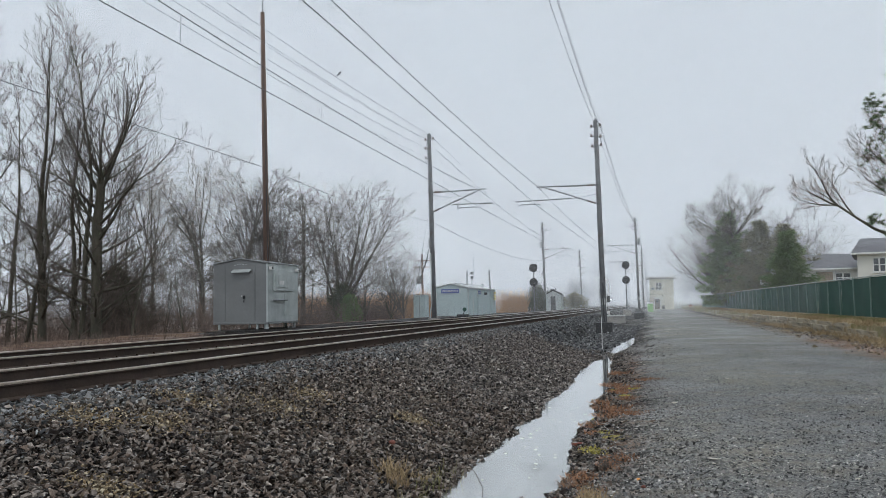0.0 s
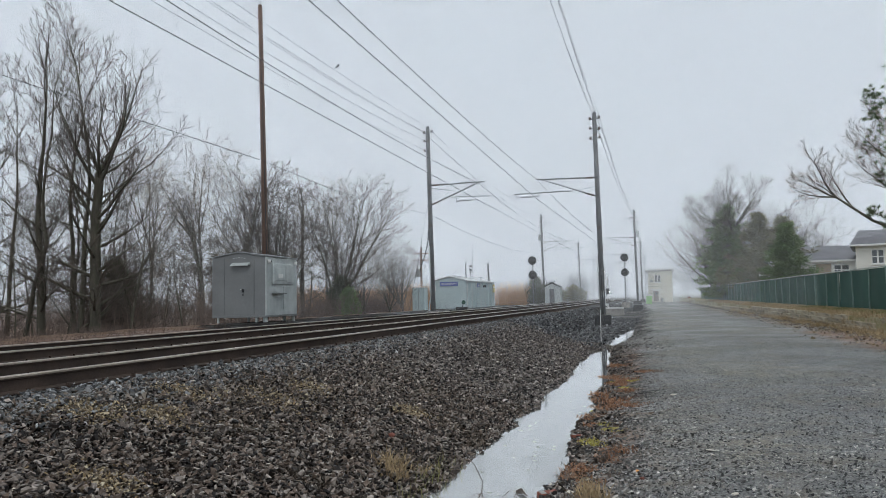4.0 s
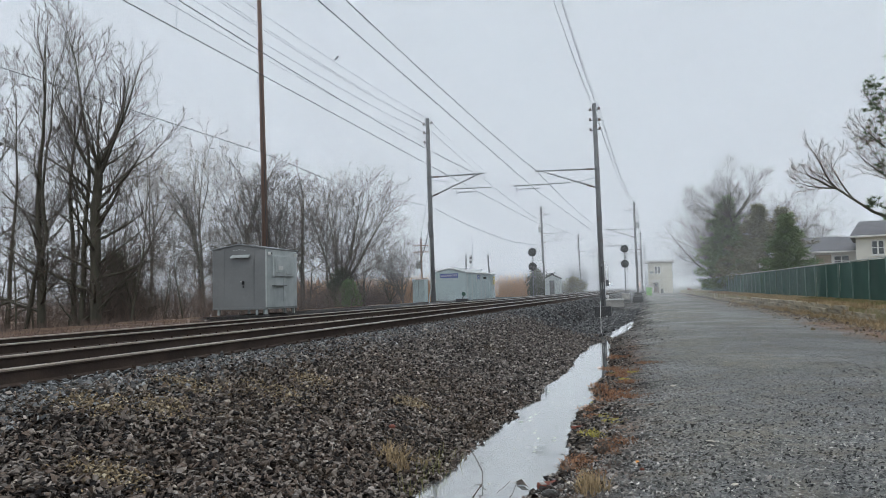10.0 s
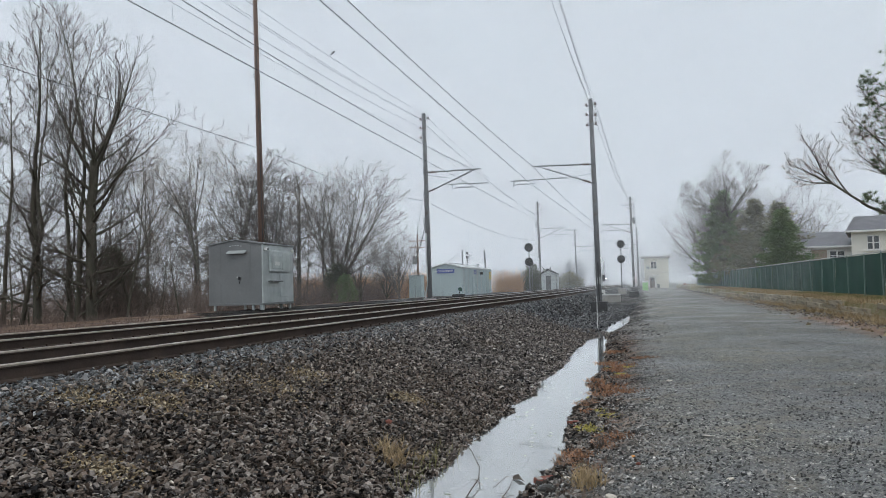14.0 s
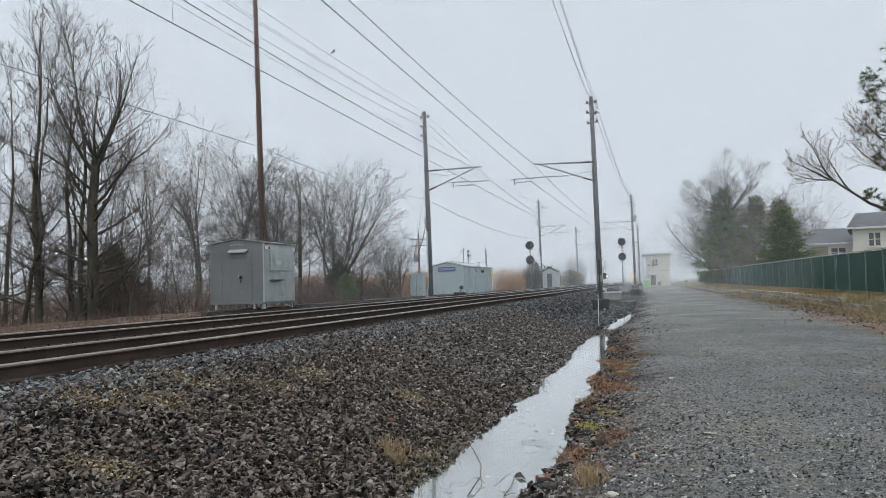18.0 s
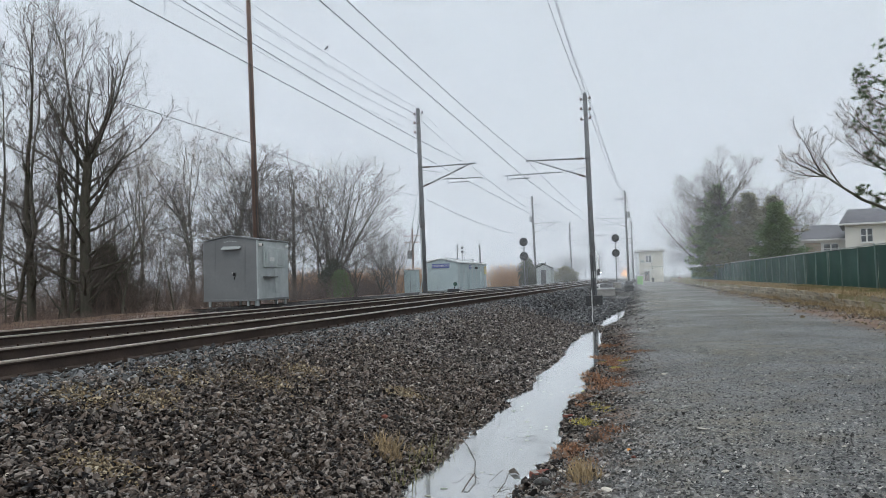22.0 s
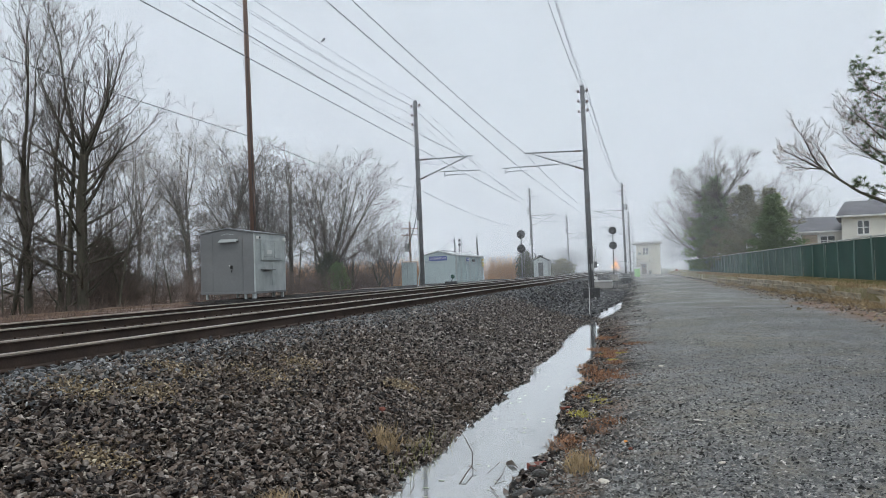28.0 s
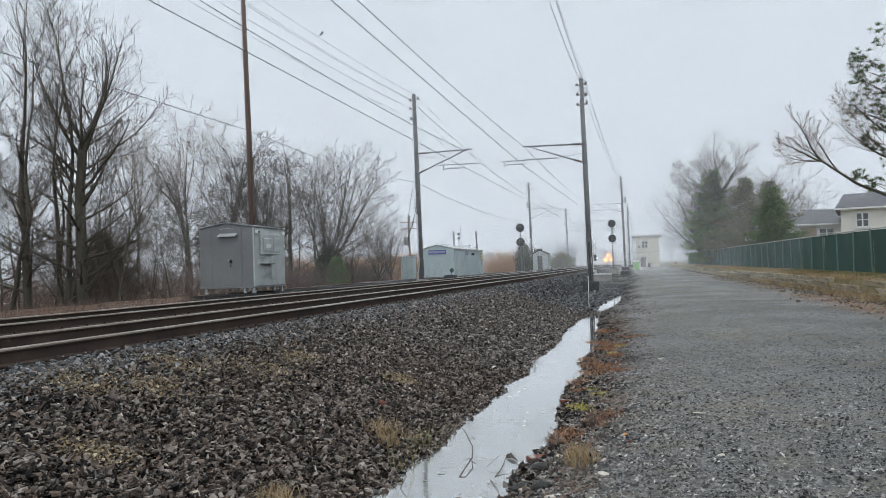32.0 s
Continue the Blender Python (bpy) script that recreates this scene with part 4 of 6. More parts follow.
# small white shed further down the line
ws = thing("white_hut", pose(-11.2, 95, 0.6), "small pale grey steel hut with a dark door", "hut")
part("body", Geo().add([(0, 0, 0), (1.75, 0, 0), (1.75, 0, 2.1), (0.87, 0, 2.5), (0, 0, 2.1), (0, 3, 0), (1.75, 3, 0), (1.75, 3, 2.1), (0.87, 3, 2.5), (0, 3, 2.1)], [(0, 1, 2, 3, 4), (5, 9, 8, 7, 6), (1, 6, 7, 2), (0, 4, 9, 5)]), M_GALV_LIGHT, ws)
part("roof", Geo().add([(-0.12, -0.1, 2.08), (0.87, -0.1, 2.56), (1.87, -0.1, 2.08), (-0.12, 3.1, 2.08), (0.87, 3.1, 2.56), (1.87, 3.1, 2.08), (-0.12, -0.1, 2.02), (0.87, -0.1, 2.5), (1.87, -0.1, 2.02)], [(0, 1, 4, 3), (1, 2, 5, 4), (0, 6, 7, 1), (1, 7, 8, 2)]), M_BLACK, ws)
part("roof_horn", Geo().tube([(0.1, 0.3, 2.2), (0.25, 0.3, 2.75), (0.05, 0.3, 3.0)], 0.05, 6).tube([(1.0, 0.3, 2.5), (1.15, 0.3, 2.85)], 0.06, 6).box(0.55, 0.2, 2.5, 0.95, 0.5, 2.72), M_BLACK, ws, "small dark horns on the hut roof")
part("door", Geo().box(0.55, -0.05, 0.05, 1.12, -0.004, 1.85), M_STEEL, ws)

# far utility pole with cross-arms
up = thing("utility_pole", pose(-26.4, 95, 0.4), "far wooden utility pole with two cross-arms", "pole")
part("shaft", Geo().tube([(0, 0, -0.3), (0, 0, 7.6)], [0.15, 0.11], 8), M_WOODPOLE, up)
for z in (6.7, 5.9):
    part("crossarm", Geo().box(-1.15, -0.06, z, 1.15, 0.06, z + 0.12), M_WOODPOLE, up)
part("transformer", Geo().tube([(-0.35, -0.2, 3.9), (-0.35, -0.2, 4.9)], 0.28, 10), M_GALV, up)


# ---- signals ----
def signal(m, h1, h2, label):
    t = thing("railway_signal", m, label, "signal", "signals")
    part("base", Geo().box(-0.45, -0.4, -0.4, 0.45, 0.4, 0.25, 0.03), M_CONC, t)
    part("post", Geo().tube([(0, 0, 0.2), (0, 0, h1 + 0.2)], 0.065, 8), M_STEEL, t)
    for h in (h1, h2):
        disc = part("target_disc", Geo().tube([(0, -0.22, h), (0, -0.18, h)], 0.43, 24), M_BLACK, t, "round black target disc")
        part("hood", Geo().tube([(0, -0.62, h + 0.02), (0, -0.23, h)], [0.15, 0.13], 12), M_BLACK, disc)
        part("housing", Geo().box(-0.22, -0.17, h - 0.28, 0.22, 0.2, h + 0.28, 0.03), M_BLACK, disc)
    for k in range(8):
        z = 0.7 + k * 0.38
        if z < h2 - 0.8:
            part("rung", Geo().tube([(-0.05, 0.1, z), (0.25, 0.1, z)], 0.015, 5), M_STEEL, t)
    part("ladder_rail", Geo().tube([(0.26, 0.1, 0.3), (0.26, 0.1, h2)], 0.02, 5), M_STEEL, t)
    return t


signal(pose(-1.76, 90, 0.55), 5.15, 3.5, "railway signal with two round black discs beside the near mast")
signal(pose(-10.6, 80, 0.55), 4.65, 3.2, "railway signal with two round black discs between tracks")

# ---- level crossing gear ----
cg = thing("crossing_gate", pose(-3.55, 80, 0.4), "white crossing gate mechanism with raised arm", "crossing gate")
part("post", Geo().tube([(0, 0, 0), (0, 0, 3.6)], 0.07, 8), M_WHITE, cg)
part("base", Geo().box(-0.35, -0.3, -0.3, 0.35, 0.3, 0.35, 0.03), M_WHITE, cg)
part("mechanism", Geo().box(0.10, -0.2, 1.25, 0.40, 0.2, 1.85, 0.04), M_BLACK, cg)
part("gate_arm", Geo().box(0.22, -0.03, 1.7, 0.32, 0.03, 3.2), M_WHITE, cg)
part("lamp", Geo().tube([(0.46, -0.30, 1.5), (0.46, -0.14, 1.5)], 0.06, 12), glow_mat("white_lamp", (0.95, 0.98, 1.0), 1.3), cg, "small white lamp")
cb = thing("concrete_slab", pose(-2.4, 66, 0.2), "low pale concrete slab beside the track", "slab")
part("slab", Geo().box(-0.7, -0.6, -0.3, 0.95, 0.7, 0.38, 0.04), M_CONC, cb)
part("edge", Geo().box(-0.72, -0.66, 0.28, 0.97, -0.604, 0.40, 0.01), M_WHITE, cb)
for x, y, z, label in ((-0.45, 84, 0.1, "low black steel box on the ballast by the mast"),):
    bb = thing("trackside_box", pose(x, y, z), label, "box", "trackside boxes")
    part("body", Geo().box(-0.48, -0.4, -0.2, 0.48, 0.4, 0.42, 0.03), M_BLACK, bb)
    part("lid", Geo().box(-0.52, -0.44, 0.424, 0.52, 0.44, 0.47, 0.01), M_STEEL, bb)
gb = thing("green_cabinet", pose(1.04, 128, 0.0), "pale green utility cabinet with a white top", "cabinet")
part("body", Geo().box(-0.42, 0, -0.1, 0.42, 0.7, 1.35, 0.03), M_GREENBOX, gb)
part("top", Geo().box(-0.46, -0.04, 1.354, 0.46, 0.74, 1.58, 0.02), M_WHITE, gb)
part("door", Geo().box(-0.36, -0.025, 0.1, 0.36, -0.003, 1.25, 0.005), M_GREENBOX, gb)

# far portal gantries over the tracks
for y, xa, xb, h in ((196, -11.2, -0.2, 11.3), (262, -9.6, 1.2, 12.3)):
    pg = thing("portal_gantry", pose(0, y, 0.3), "thin steel portal gantry spanning both tracks", "gantry", "gantries")
    for x in (xa, xb):
        part("column", Geo().tube([(x, 0, -0.3), (x, 0, h)], 0.14, 8), M_STEEL, pg)
    part("beam", Geo().box(xa - 0.1, -0.12, h - 0.32, xb + 0.6, 0.12, h - 0.06), M_STEEL, pg)
    for k in range(3):
        x = xa + 2.2 + k * 2.8
        part("hanger", Geo().tube([(x, 0, h - 0.3), (x, 0, h - 1.3)], 0.06, 6), M_STEEL, pg)

# ---- interlocking tower ----
def window_unit(parent, x0, z0, x1, z1, y, frame=M_WHITE, bars=1):
    w = part("window", Geo().box(x0, y - 0.04, z0, x1, y - 0.003, z1, 0.005), frame, parent)
    xm = [x0 + (x1 - x0) * k / (bars + 1) for k in range(bars + 2)]
    for a, b in zip(xm, xm[1:]):
        part("pane", Geo().box(a + 0.06, y - 0.046, z0 + 0.07, b - 0.06, y - 0.042, (z0 + z1) / 2 - 0.03), M_GLASS, w)
        part("pane", Geo().box(a + 0.06, y - 0.046, (z0 + z1) / 2 + 0.03, b - 0.06, y - 0.042, z1 - 0.07), M_GLASS, w)
    part("sill", Geo().box(x0 - 0.06, y - 0.1, z0 - 0.08, x1 + 0.06, y - 0.003, z0 - 0.004), frame, w)
    return w


def tower():
    t = thing("signal_tower", pose(1.35, 175, 0.15), "two-storey cream signal tower with a flat overhanging roof", "building")
    part("walls", Geo().box(0, 0, -0.3, 4.95, 7, 6.3), M_STUCCO, t)
    part("roof", Geo().box(-0.55, -0.55, 6.304, 5.4, 7.5, 6.75, 0.03), M_CONC, t, "flat overhanging roof slab")
    window_unit(t, 1.35, 4.0, 2.55, 5.5, 0, M_WHITE, 1)
    ac = part("air_conditioner", Geo().box(0.35, -0.45, 4.0, 1.05, -0.003, 4.55, 0.03), M_GALV_LIGHT, t)
    part("grille", Geo().box(0.42, -0.458, 4.08, 0.98, -0.452, 4.48), M_GALV, ac)
    door = part("door", Geo().box(1.0, -0.06, 0.0, 2.05, -0.003, 2.15, 0.01), M_DOOR, t, "brown panelled door")
    part("door_frame", Geo().box(0.88, -0.04, 0.0, 0.998, -0.003, 2.27).box(2.052, -0.04, 0.0, 2.17, -0.003, 2.27).box(0.998, -0.04, 2.152, 2.052, -0.003, 2.27), M_WHITE, t)
    part("door_light", Geo().box(1.3, -0.066, 1.3, 1.75, -0.062, 1.9), M_GLASS, door)
    part("canopy", Geo().box(0.55, -0.9, 2.42, 2.6, -0.003, 2.56, 0.02), M_WHITE, t)
    part("lamp", Geo().box(2.6, -0.25, 2.6, 2.8, -0.003, 2.85), M_BLACK, t)
    part("roof_pipe", Geo().tube([(4.0, 2, 6.7), (4.0, 2, 7.1)], 0.1, 8), M_GALV, t)
    part("bin", Geo().tube([(2.75, -0.5, -0.1), (2.75, -0.5, 0.7)], [0.24, 0.3], 10), M_BLACK, t)
    part("band", Geo().box(-0.03, -0.03, 3.05, 4.98, -0.003, 3.15), M_CONC, t)
    return t


tower()
dp = thing("steel_drum", pose(9.0, 165, 0.1), "rusty steel drum at the end of the road", "drum")
part("drum", Geo().tube([(0, 0, 0), (0, 0, 0.9)], 0.3, 14), M_RED, dp)
part("lid", Geo().tube([(0, 0, 0.9), (0, 0, 0.93)], 0.31, 14), M_BLACK, dp)


# ---- green fence on its low wall ----
def fence():
    t = thing("fence", None, "long chain-link fence covered in dark green privacy screen", "fence")
    n, step, x, y0 = 47, 2.75, 9.6, 13.3
    pm = Geo().tube([(0, 0, -0.3), (0, 0, 1.80)], 0.032, 8).mesh("post", M_FPOST)
    cap = Geo().tube([(0, 0, 1.80), (0, 0, 1.86)], [0.045, 0.02], 8).mesh("post_cap", M_FRAIL)
    shapes = []
    for k in range(5):
        g = Geo()
        cols, rows = 8, 6
        for j in range(rows + 1):
            for i in range(cols + 1):
                u, v = i / cols, j / rows
                g.v.append((0.045 + 0.035 * math.sin(u * 3.14) * math.sin(v * 3.1 + k) + 0.012 * math.sin(u * 9 + 2 * k), u * (step - 0.02), 0.03 + v * 1.74 - 0.02 * math.sin(u * 3.14) * (j == rows)))
        for j in range(rows):
            for i in range(cols):
                a = j * (cols + 1) + i
                g.f.append((a, a + cols + 1, a + cols + 2, a + 1))
        shapes.append(g.mesh("screen", M_FENCE, True))
    for k in range(n):
        y = y0 + k * step
        z = land(x, y) + 0.02
        p = part("post", pm, None, t, m=pose(x - 0.05, y, z, rng.uniform(-1, 1), rng.uniform(-1.5, 1.0), 0))
        part("post_cap", cap, None, p)
        if k < n - 1:
            part("screen", shapes[k % 5], None, t, m=pose(x - 0.03, y + 0.01, z, 0, rng.uniform(-0.6, 0.6), 0))
            part("top_rail", Geo().tube([(x - 0.045, y, z + 1.80), (x - 0.045, y + step, land(x, y + step) + 1.82)], 0.026, 8), M_FRAIL, t)
    return t


fence()


def low_wall():
    t = thing("retaining_wall", None, "low weathered retaining wall of stacked tan timbers", "wall")
    r = random.Random(21)
    lens = [Geo().box(0, 0, 0, 0.26, ln, 0.195, 0.022).mesh("timber", M_TIMBER) for ln in (2.4, 1.7, 2.9)]
    for course in range(3):
        y = 9.0 + course * 0.9
        while y < 112:
            k = r.randrange(3)
            ln = (2.4, 1.7, 2.9)[k]
            missing = course == 2 and (r.random() < 0.2 or y > 60) or (y > 80 and course == 1)
            if not missing:
                x = 7.66 + 0.03 * course + r.uniform(-0.03, 0.03) + 0.25 * math.sin(y * 0.06)
                part("timber", lens[k], None, t, m=pose(x, y, 0.0 + 0.2 * course + r.uniform(-0.012, 0.012), r.uniform(-0.6, 0.6), r.uniform(-3, 3), r.uniform(-0.8, 0.8)))
            y += ln + 0.02
    return t


low_wall()


# ---- houses beyond the fence ----
def house(name, m, w, d, eave, ridge, hip, label, windows, skylight=False):
    t = thing(name, m, label, "house", "houses")
    part("walls", Geo().box(0, 0, -0.3, w, d, eave), M_SIDING, t)
    for k in range(int(eave / 0.28)):
        part("clapboard", Geo().add([(0, -0.035, k * 0.28), (w, -0.035, k * 0.28), (w, -0.004, k * 0.28 + 0.277), (0, -0.004, k * 0.28 + 0.277), (0, -0.003, k * 0.28), (w, -0.003, k * 0.28)], [(0, 1, 2, 3), (0, 4, 5, 1)]), M_SIDING, t)
    o = 0.4
    part("roof", Geo().add([(-o, -o, eave), (w + o, -o, eave), (w + o, d + o, eave), (-o, d + o, eave), (hip, d / 2, ridge), (w - hip, d / 2, ridge), (-o, -o, eave + 0.12), (w + o, -o, eave + 0.12), (w + o, d + o, eave + 0.12), (-o, d + o, eave + 0.12)],
                           [(6, 7, 5, 4), (8, 9, 4, 5), (9, 6, 4), (7, 8, 5), (0, 1, 7, 6), (1, 2, 8, 7), (2, 3, 9, 8), (3, 0, 6, 9), (3, 2, 1, 0)]), M_SHINGLE, t, "grey shingled roof")
    part("gutter", Geo().box(-o, -o - 0.12, eave - 0.02, w + o, -o - 0.003, eave + 0.12, 0.01), M_WHITE, t)
    for x0, z0, x1, z1 in windows:
        window_unit(t, x0, z0, x1, z1, -0.036)
    if skylight:
        sk = part("skylight", Geo().add([(1.6, 1.0, eave + 0.62), (2.6, 1.0, eave + 0.62), (2.75, 1.8, eave + 0.92), (1.75, 1.8, eave + 0.92)], [(0, 1, 2, 3)]), M_WHITE, t)
    return t


house("house", pose(16.75, 70, 0.75, 0, 0, -14.5), 13, 10, 4.35, 5.95, 0.2, "cream two-storey house with a grey gabled roof", [(1.1, 2.9, 2.0, 4.05), (4.0, 2.9, 5.0, 4.05)])
house("row_house", pose(11.8, 79, 0.75), 9.5, 9, 3.5, 5.15, 0.5, "long cream house with grey roof and skylight", [(5.2, 2.3, 6.5, 3.2), (7.0, 2.3, 7.9, 3.2)], True)
part("tan_panel", Geo().box(3.7, -0.09, 1.8, 5.0, -0.045, 3.3), M_BROWNWOOD, bpy.data.objects["row_house"], "tan boarded bay")

# switch stand beyond the far track, and a white stake at the ditch
st = thing("switch_stand", pose(-12.88, 57, 0.60), "low dark switch stand with a green target", "switch stand")
part("machine", Geo().box(-0.35, -0.3, 0, 0.5, 0.3, 0.32, 0.05), M_BLACK, st)
part("lever", Geo().tube([(0.1, 0, 0.3), (0.2, 0, 0.6)], 0.03, 6), M_BLACK, st)
part("target", Geo().tube([(0.2, -0.02, 0.66), (0.2, 0.02, 0.66)], 0.15, 12), M_FENCE, st, "round green target")
part("rod", Geo().tube([(-0.35, 0, 0.1), (-0.9, 0, 0.08)], 0.03, 6), M_BLACK, st)
sk = thing("marker_stake", pose(-1.60, 31.6, -0.35), "thin white marker stake at the ditch", "stake")
part("stake", Geo().tube([(0, 0, 0), (0.01, 0, 1.35)], 0.014, 6), M_WHITE, sk)
part("tip", Geo().tube([(0.01, 0, 1.35), (0.01, 0, 1.42)], 0.018, 6), M_GALV, sk)

wsb = thing("garden_shed", pose(9.95, 95, 0.75), "small white garden shed roof showing over the fence", "shed")
part("walls", Geo().box(0, 0, -0.2, 2.6, 2.4, 1.55), M_WHITE, wsb)
part("roof", Geo().add([(-0.15, -0.15, 1.5), (2.75, -0.15, 1.5), (2.75, 2.55, 1.5), (-0.15, 2.55, 1.5), (-0.15, 1.2, 2.15), (2.75, 1.2, 2.15)], [(0, 1, 5, 4), (3, 4, 5, 2), (0, 4, 3), (1, 2, 5), (3, 2, 1, 0)]), M_ROOF_WHITE, wsb)


# ---- trees ----
def spin(d, angle, r):
    """d tilted by an angle towards a random side."""
    side = d.cross(Vector((r.uniform(-1, 1), r.uniform(-1, 1), r.uniform(-1, 1))))
    if side.length < 1e-3:
        side = Vector((1, 0, 0))
    side.normalize()
    return (d * math.cos(angle) + side * math.sin(angle)).normalized()


def bough(geos, p, d, length, rad, level, r, kids, fine, rise=0.05, split=2, angle=(0.55, 1.1), kink=0.08):
    """A nearly straight branch with side branches set alternately along it; kids holds how many for each level."""
    n = 5 if level < 3 else 3
    pts, rads, dirs = [p.copy()], [rad], [d.copy()]
    for i in range(n):
        d = (d + Vector((r.gauss(0, 1), r.gauss(0, 1), r.gauss(0, 0.8))) * kink + Vector((0, 0, rise))).normalized()
        p = p + d * (length / n) * r.uniform(0.85, 1.15)
        pts.append(p.copy())
        dirs.append(d.copy())
        rads.append(max(fine * (0.35 if i == n - 1 and level > 2 else 1), rad * (1 - 0.82 * (i + 1) / n)))
    geos[0 if level < split else 1].tube(pts, rads, 5 if level < 2 else 3, cap=False)
    if level >= len(kids):
        return
    turn = r.uniform(0, 6.283)
    for k in range(kids[level]):
        u = min(0.97, 0.16 + 0.84 * (k + r.random()) / kids[level])
        i = min(n - 1, int(u * n))
        f = u * n - i
        ax = dirs[i + 1]
        side = ax.cross(Vector((0.13, 0.21, 0.97)))
        if side.length < 0.05:
            side = Vector((1, 0, 0))
        side.normalize()
        turn += 2.4 + r.uniform(-0.5, 0.5)
        around = side * math.cos(turn) + ax.cross(side) * math.sin(turn) * 0.8
        an = r.uniform(*angle)
        dd = (ax * math.cos(an) + around * math.sin(an)).normalized()
        ln = length * (0.60, 0.55, 0.72, 0.5)[level] * (1.12 - 0.66 * u) * r.uniform(0.7, 1.25)
        rr = rads[i] * (1 - f) + rads[i + 1] * f
        bough(geos, pts[i].lerp(pts[i + 1], f), dd, ln, max(fine, rr * r.uniform(0.42, 0.62)), level + 1, r, kids, fine, rise, split, angle, kink)


def bare_tree(name, seed, height, rad, label, light=False, stem=0.5, leaders=3, open_to=0.42, lower=9, kids=(0, 9, 6, 4), fine=0.0068, lean=(0, 0), reach=0.26, low=0.3, rise=0.05):
    """Trunk to a share of the height, leaders above it, flatter boughs on the trunk below."""
    r = random.Random(seed)
    g = [Geo(), Geo()]
    p, d = Vector((0, 0, -0.3)), Vector((lean[0], lean[1], 1)).normalized()
    pts, rads = [p.copy()], [rad * 1.25]
    n = 7
    for i in range(n):
        d = (d + Vector((r.gauss(0, 0.045), r.gauss(0, 0.045), 0.04))).normalized()
        p = p + d * (height * stem / n)
        pts.append(p.copy())
        rads.append(rad * (1 - 0.38 * (i + 1) / n))
    g[0].tube(pts, rads, 8, cap=True)
    turn = r.uniform(0, 6.28)
    for k in range(leaders):
        turn += 6.283 / leaders + r.uniform(-0.5, 0.5)
        a = open_to * r.uniform(0.35, 1.1) if k else open_to * 0.15
        dd = (d * math.cos(a) + Vector((math.cos(turn), math.sin(turn), 0)) * math.sin(a)).normalized()
        q = p if k < 2 else pts[-2].lerp(p, r.random())
        bough(g, q, dd, height * (1 - stem) * (r.uniform(0.72, 1.0) if k else (1.02 if open_to < 0.9 else 0.9)), rads[-1] * r.uniform(0.6, 0.85), 1, r, kids, fine, rise)
    for k in range(lower):
        u = low + (1 - low) * (k + r.random()) / lower
        i = min(n - 1, int(u * n))
        turn += 2.4 + r.uniform(-0.4, 0.4)
        a = r.uniform(0.95, 1.45)
        dd = Vector((math.cos(turn) * math.sin(a), math.sin(turn) * math.sin(a), math.cos(a)))
        bough(g, pts[i].lerp(pts[i + 1], u * n - i), dd, height * reach * r.uniform(0.65, 1.2), max(fine * 1.8, rads[i] * r.uniform(0.22, 0.36)), 1, r, kids, fine, rise * 1.3)
    t = thing(name, None, label, "tree", "bare trees")
    part("trunk", g[0], M_BARK, t, smooth=True)
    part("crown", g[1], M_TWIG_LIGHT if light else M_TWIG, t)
    return t


def grove_tree(seed, height, rad, label, crook=0.05, fork=0.0, boughs=26, reach=0.22, open_side=0.0, low=0.12, kids=(0, 8, 4, 3), fine=0.0068):
    """A forest tree: one stem nearly to the top, long side boughs that leave it almost level and sweep upwards, more of them
    towards the open side. fork: the share of the height at which the stem breaks into several rising limbs."""
    r = random.Random(seed)
    g = [Geo(), Geo()]
    p, d = Vector((0, 0, -0.3)), Vector((0, 0, 1))
    n = 12
    top = fork if fork else 0.84
    pts, rads = [p.copy()], [rad * 1.2]
    for i in range(n):
        d = (d + Vector((r.gauss(0, crook), r.gauss(0, crook), 0.12))).normalized()
        p = p + d * (height * top / n)
        pts.append(p.copy())
        rads.append(rad * (1 - (0.30 if fork else 0.82) * (i + 1) / n))
    g[0].tube(pts, rads, 9, cap=True)
    turn = r.uniform(0, 6.28)
    if fork:
        for k in range(6):
            turn += 1.05 + r.uniform(-0.3, 0.3)
            a = r.uniform(0.2, 1.15)
            dd = Vector((math.cos(turn) * math.sin(a) + open_side * 0.35, math.sin(turn) * math.sin(a), math.cos(a))).normalized()
            bough(g, pts[-1 - k // 3], dd, height * (1 - fork) * r.uniform(0.8, 1.08), rads[-1] * r.uniform(0.36, 0.52), 1, r, (0, kids[1] + 3, kids[2], kids[3]), fine, 0.10, 2, (0.45, 0.95), 0.09)
    else:
        for k in range(3):
            bough(g, pts[-1 - k // 2], spin(d, 0.12 + 0.25 * k, r), height * 0.2, rads[-1 - k // 2] * 0.9, 1, r, (0, 7, 4, 2), fine, 0.08, 2, (0.45, 0.9), 0.08)
    for k in range(boughs):
        u = low + (0.99 - low) * (k + r.random()) / boughs
        i = min(n - 1, int(u * n))
        turn += 2.4 + r.uniform(-0.5, 0.5)
        a = r.uniform(1.15, 1.6) - 0.55 * u
        dd = Vector((math.cos(turn) * math.sin(a) + open_side * r.random(), math.sin(turn) * math.sin(a), math.cos(a))).normalized()
        ln = height * reach * (1.15 - 0.55 * u * (0 if fork else 1)) * r.uniform(0.55, 1.25)
        bough(g, pts[i].lerp(pts[i + 1], u * n - i), dd, ln, max(fine * 2.8, rads[i] * r.uniform(0.26, 0.42)), 1, r, kids, fine, 0.07 + 0.05 * u, 2, (0.45, 0.95), 0.09)
    t = thing("bare_tree", None, label, "tree", "bare trees")
    part("trunk", g[0], M_BARK, t, smooth=True)
    part("crown", g[1], M_TWIG, t)
    return t


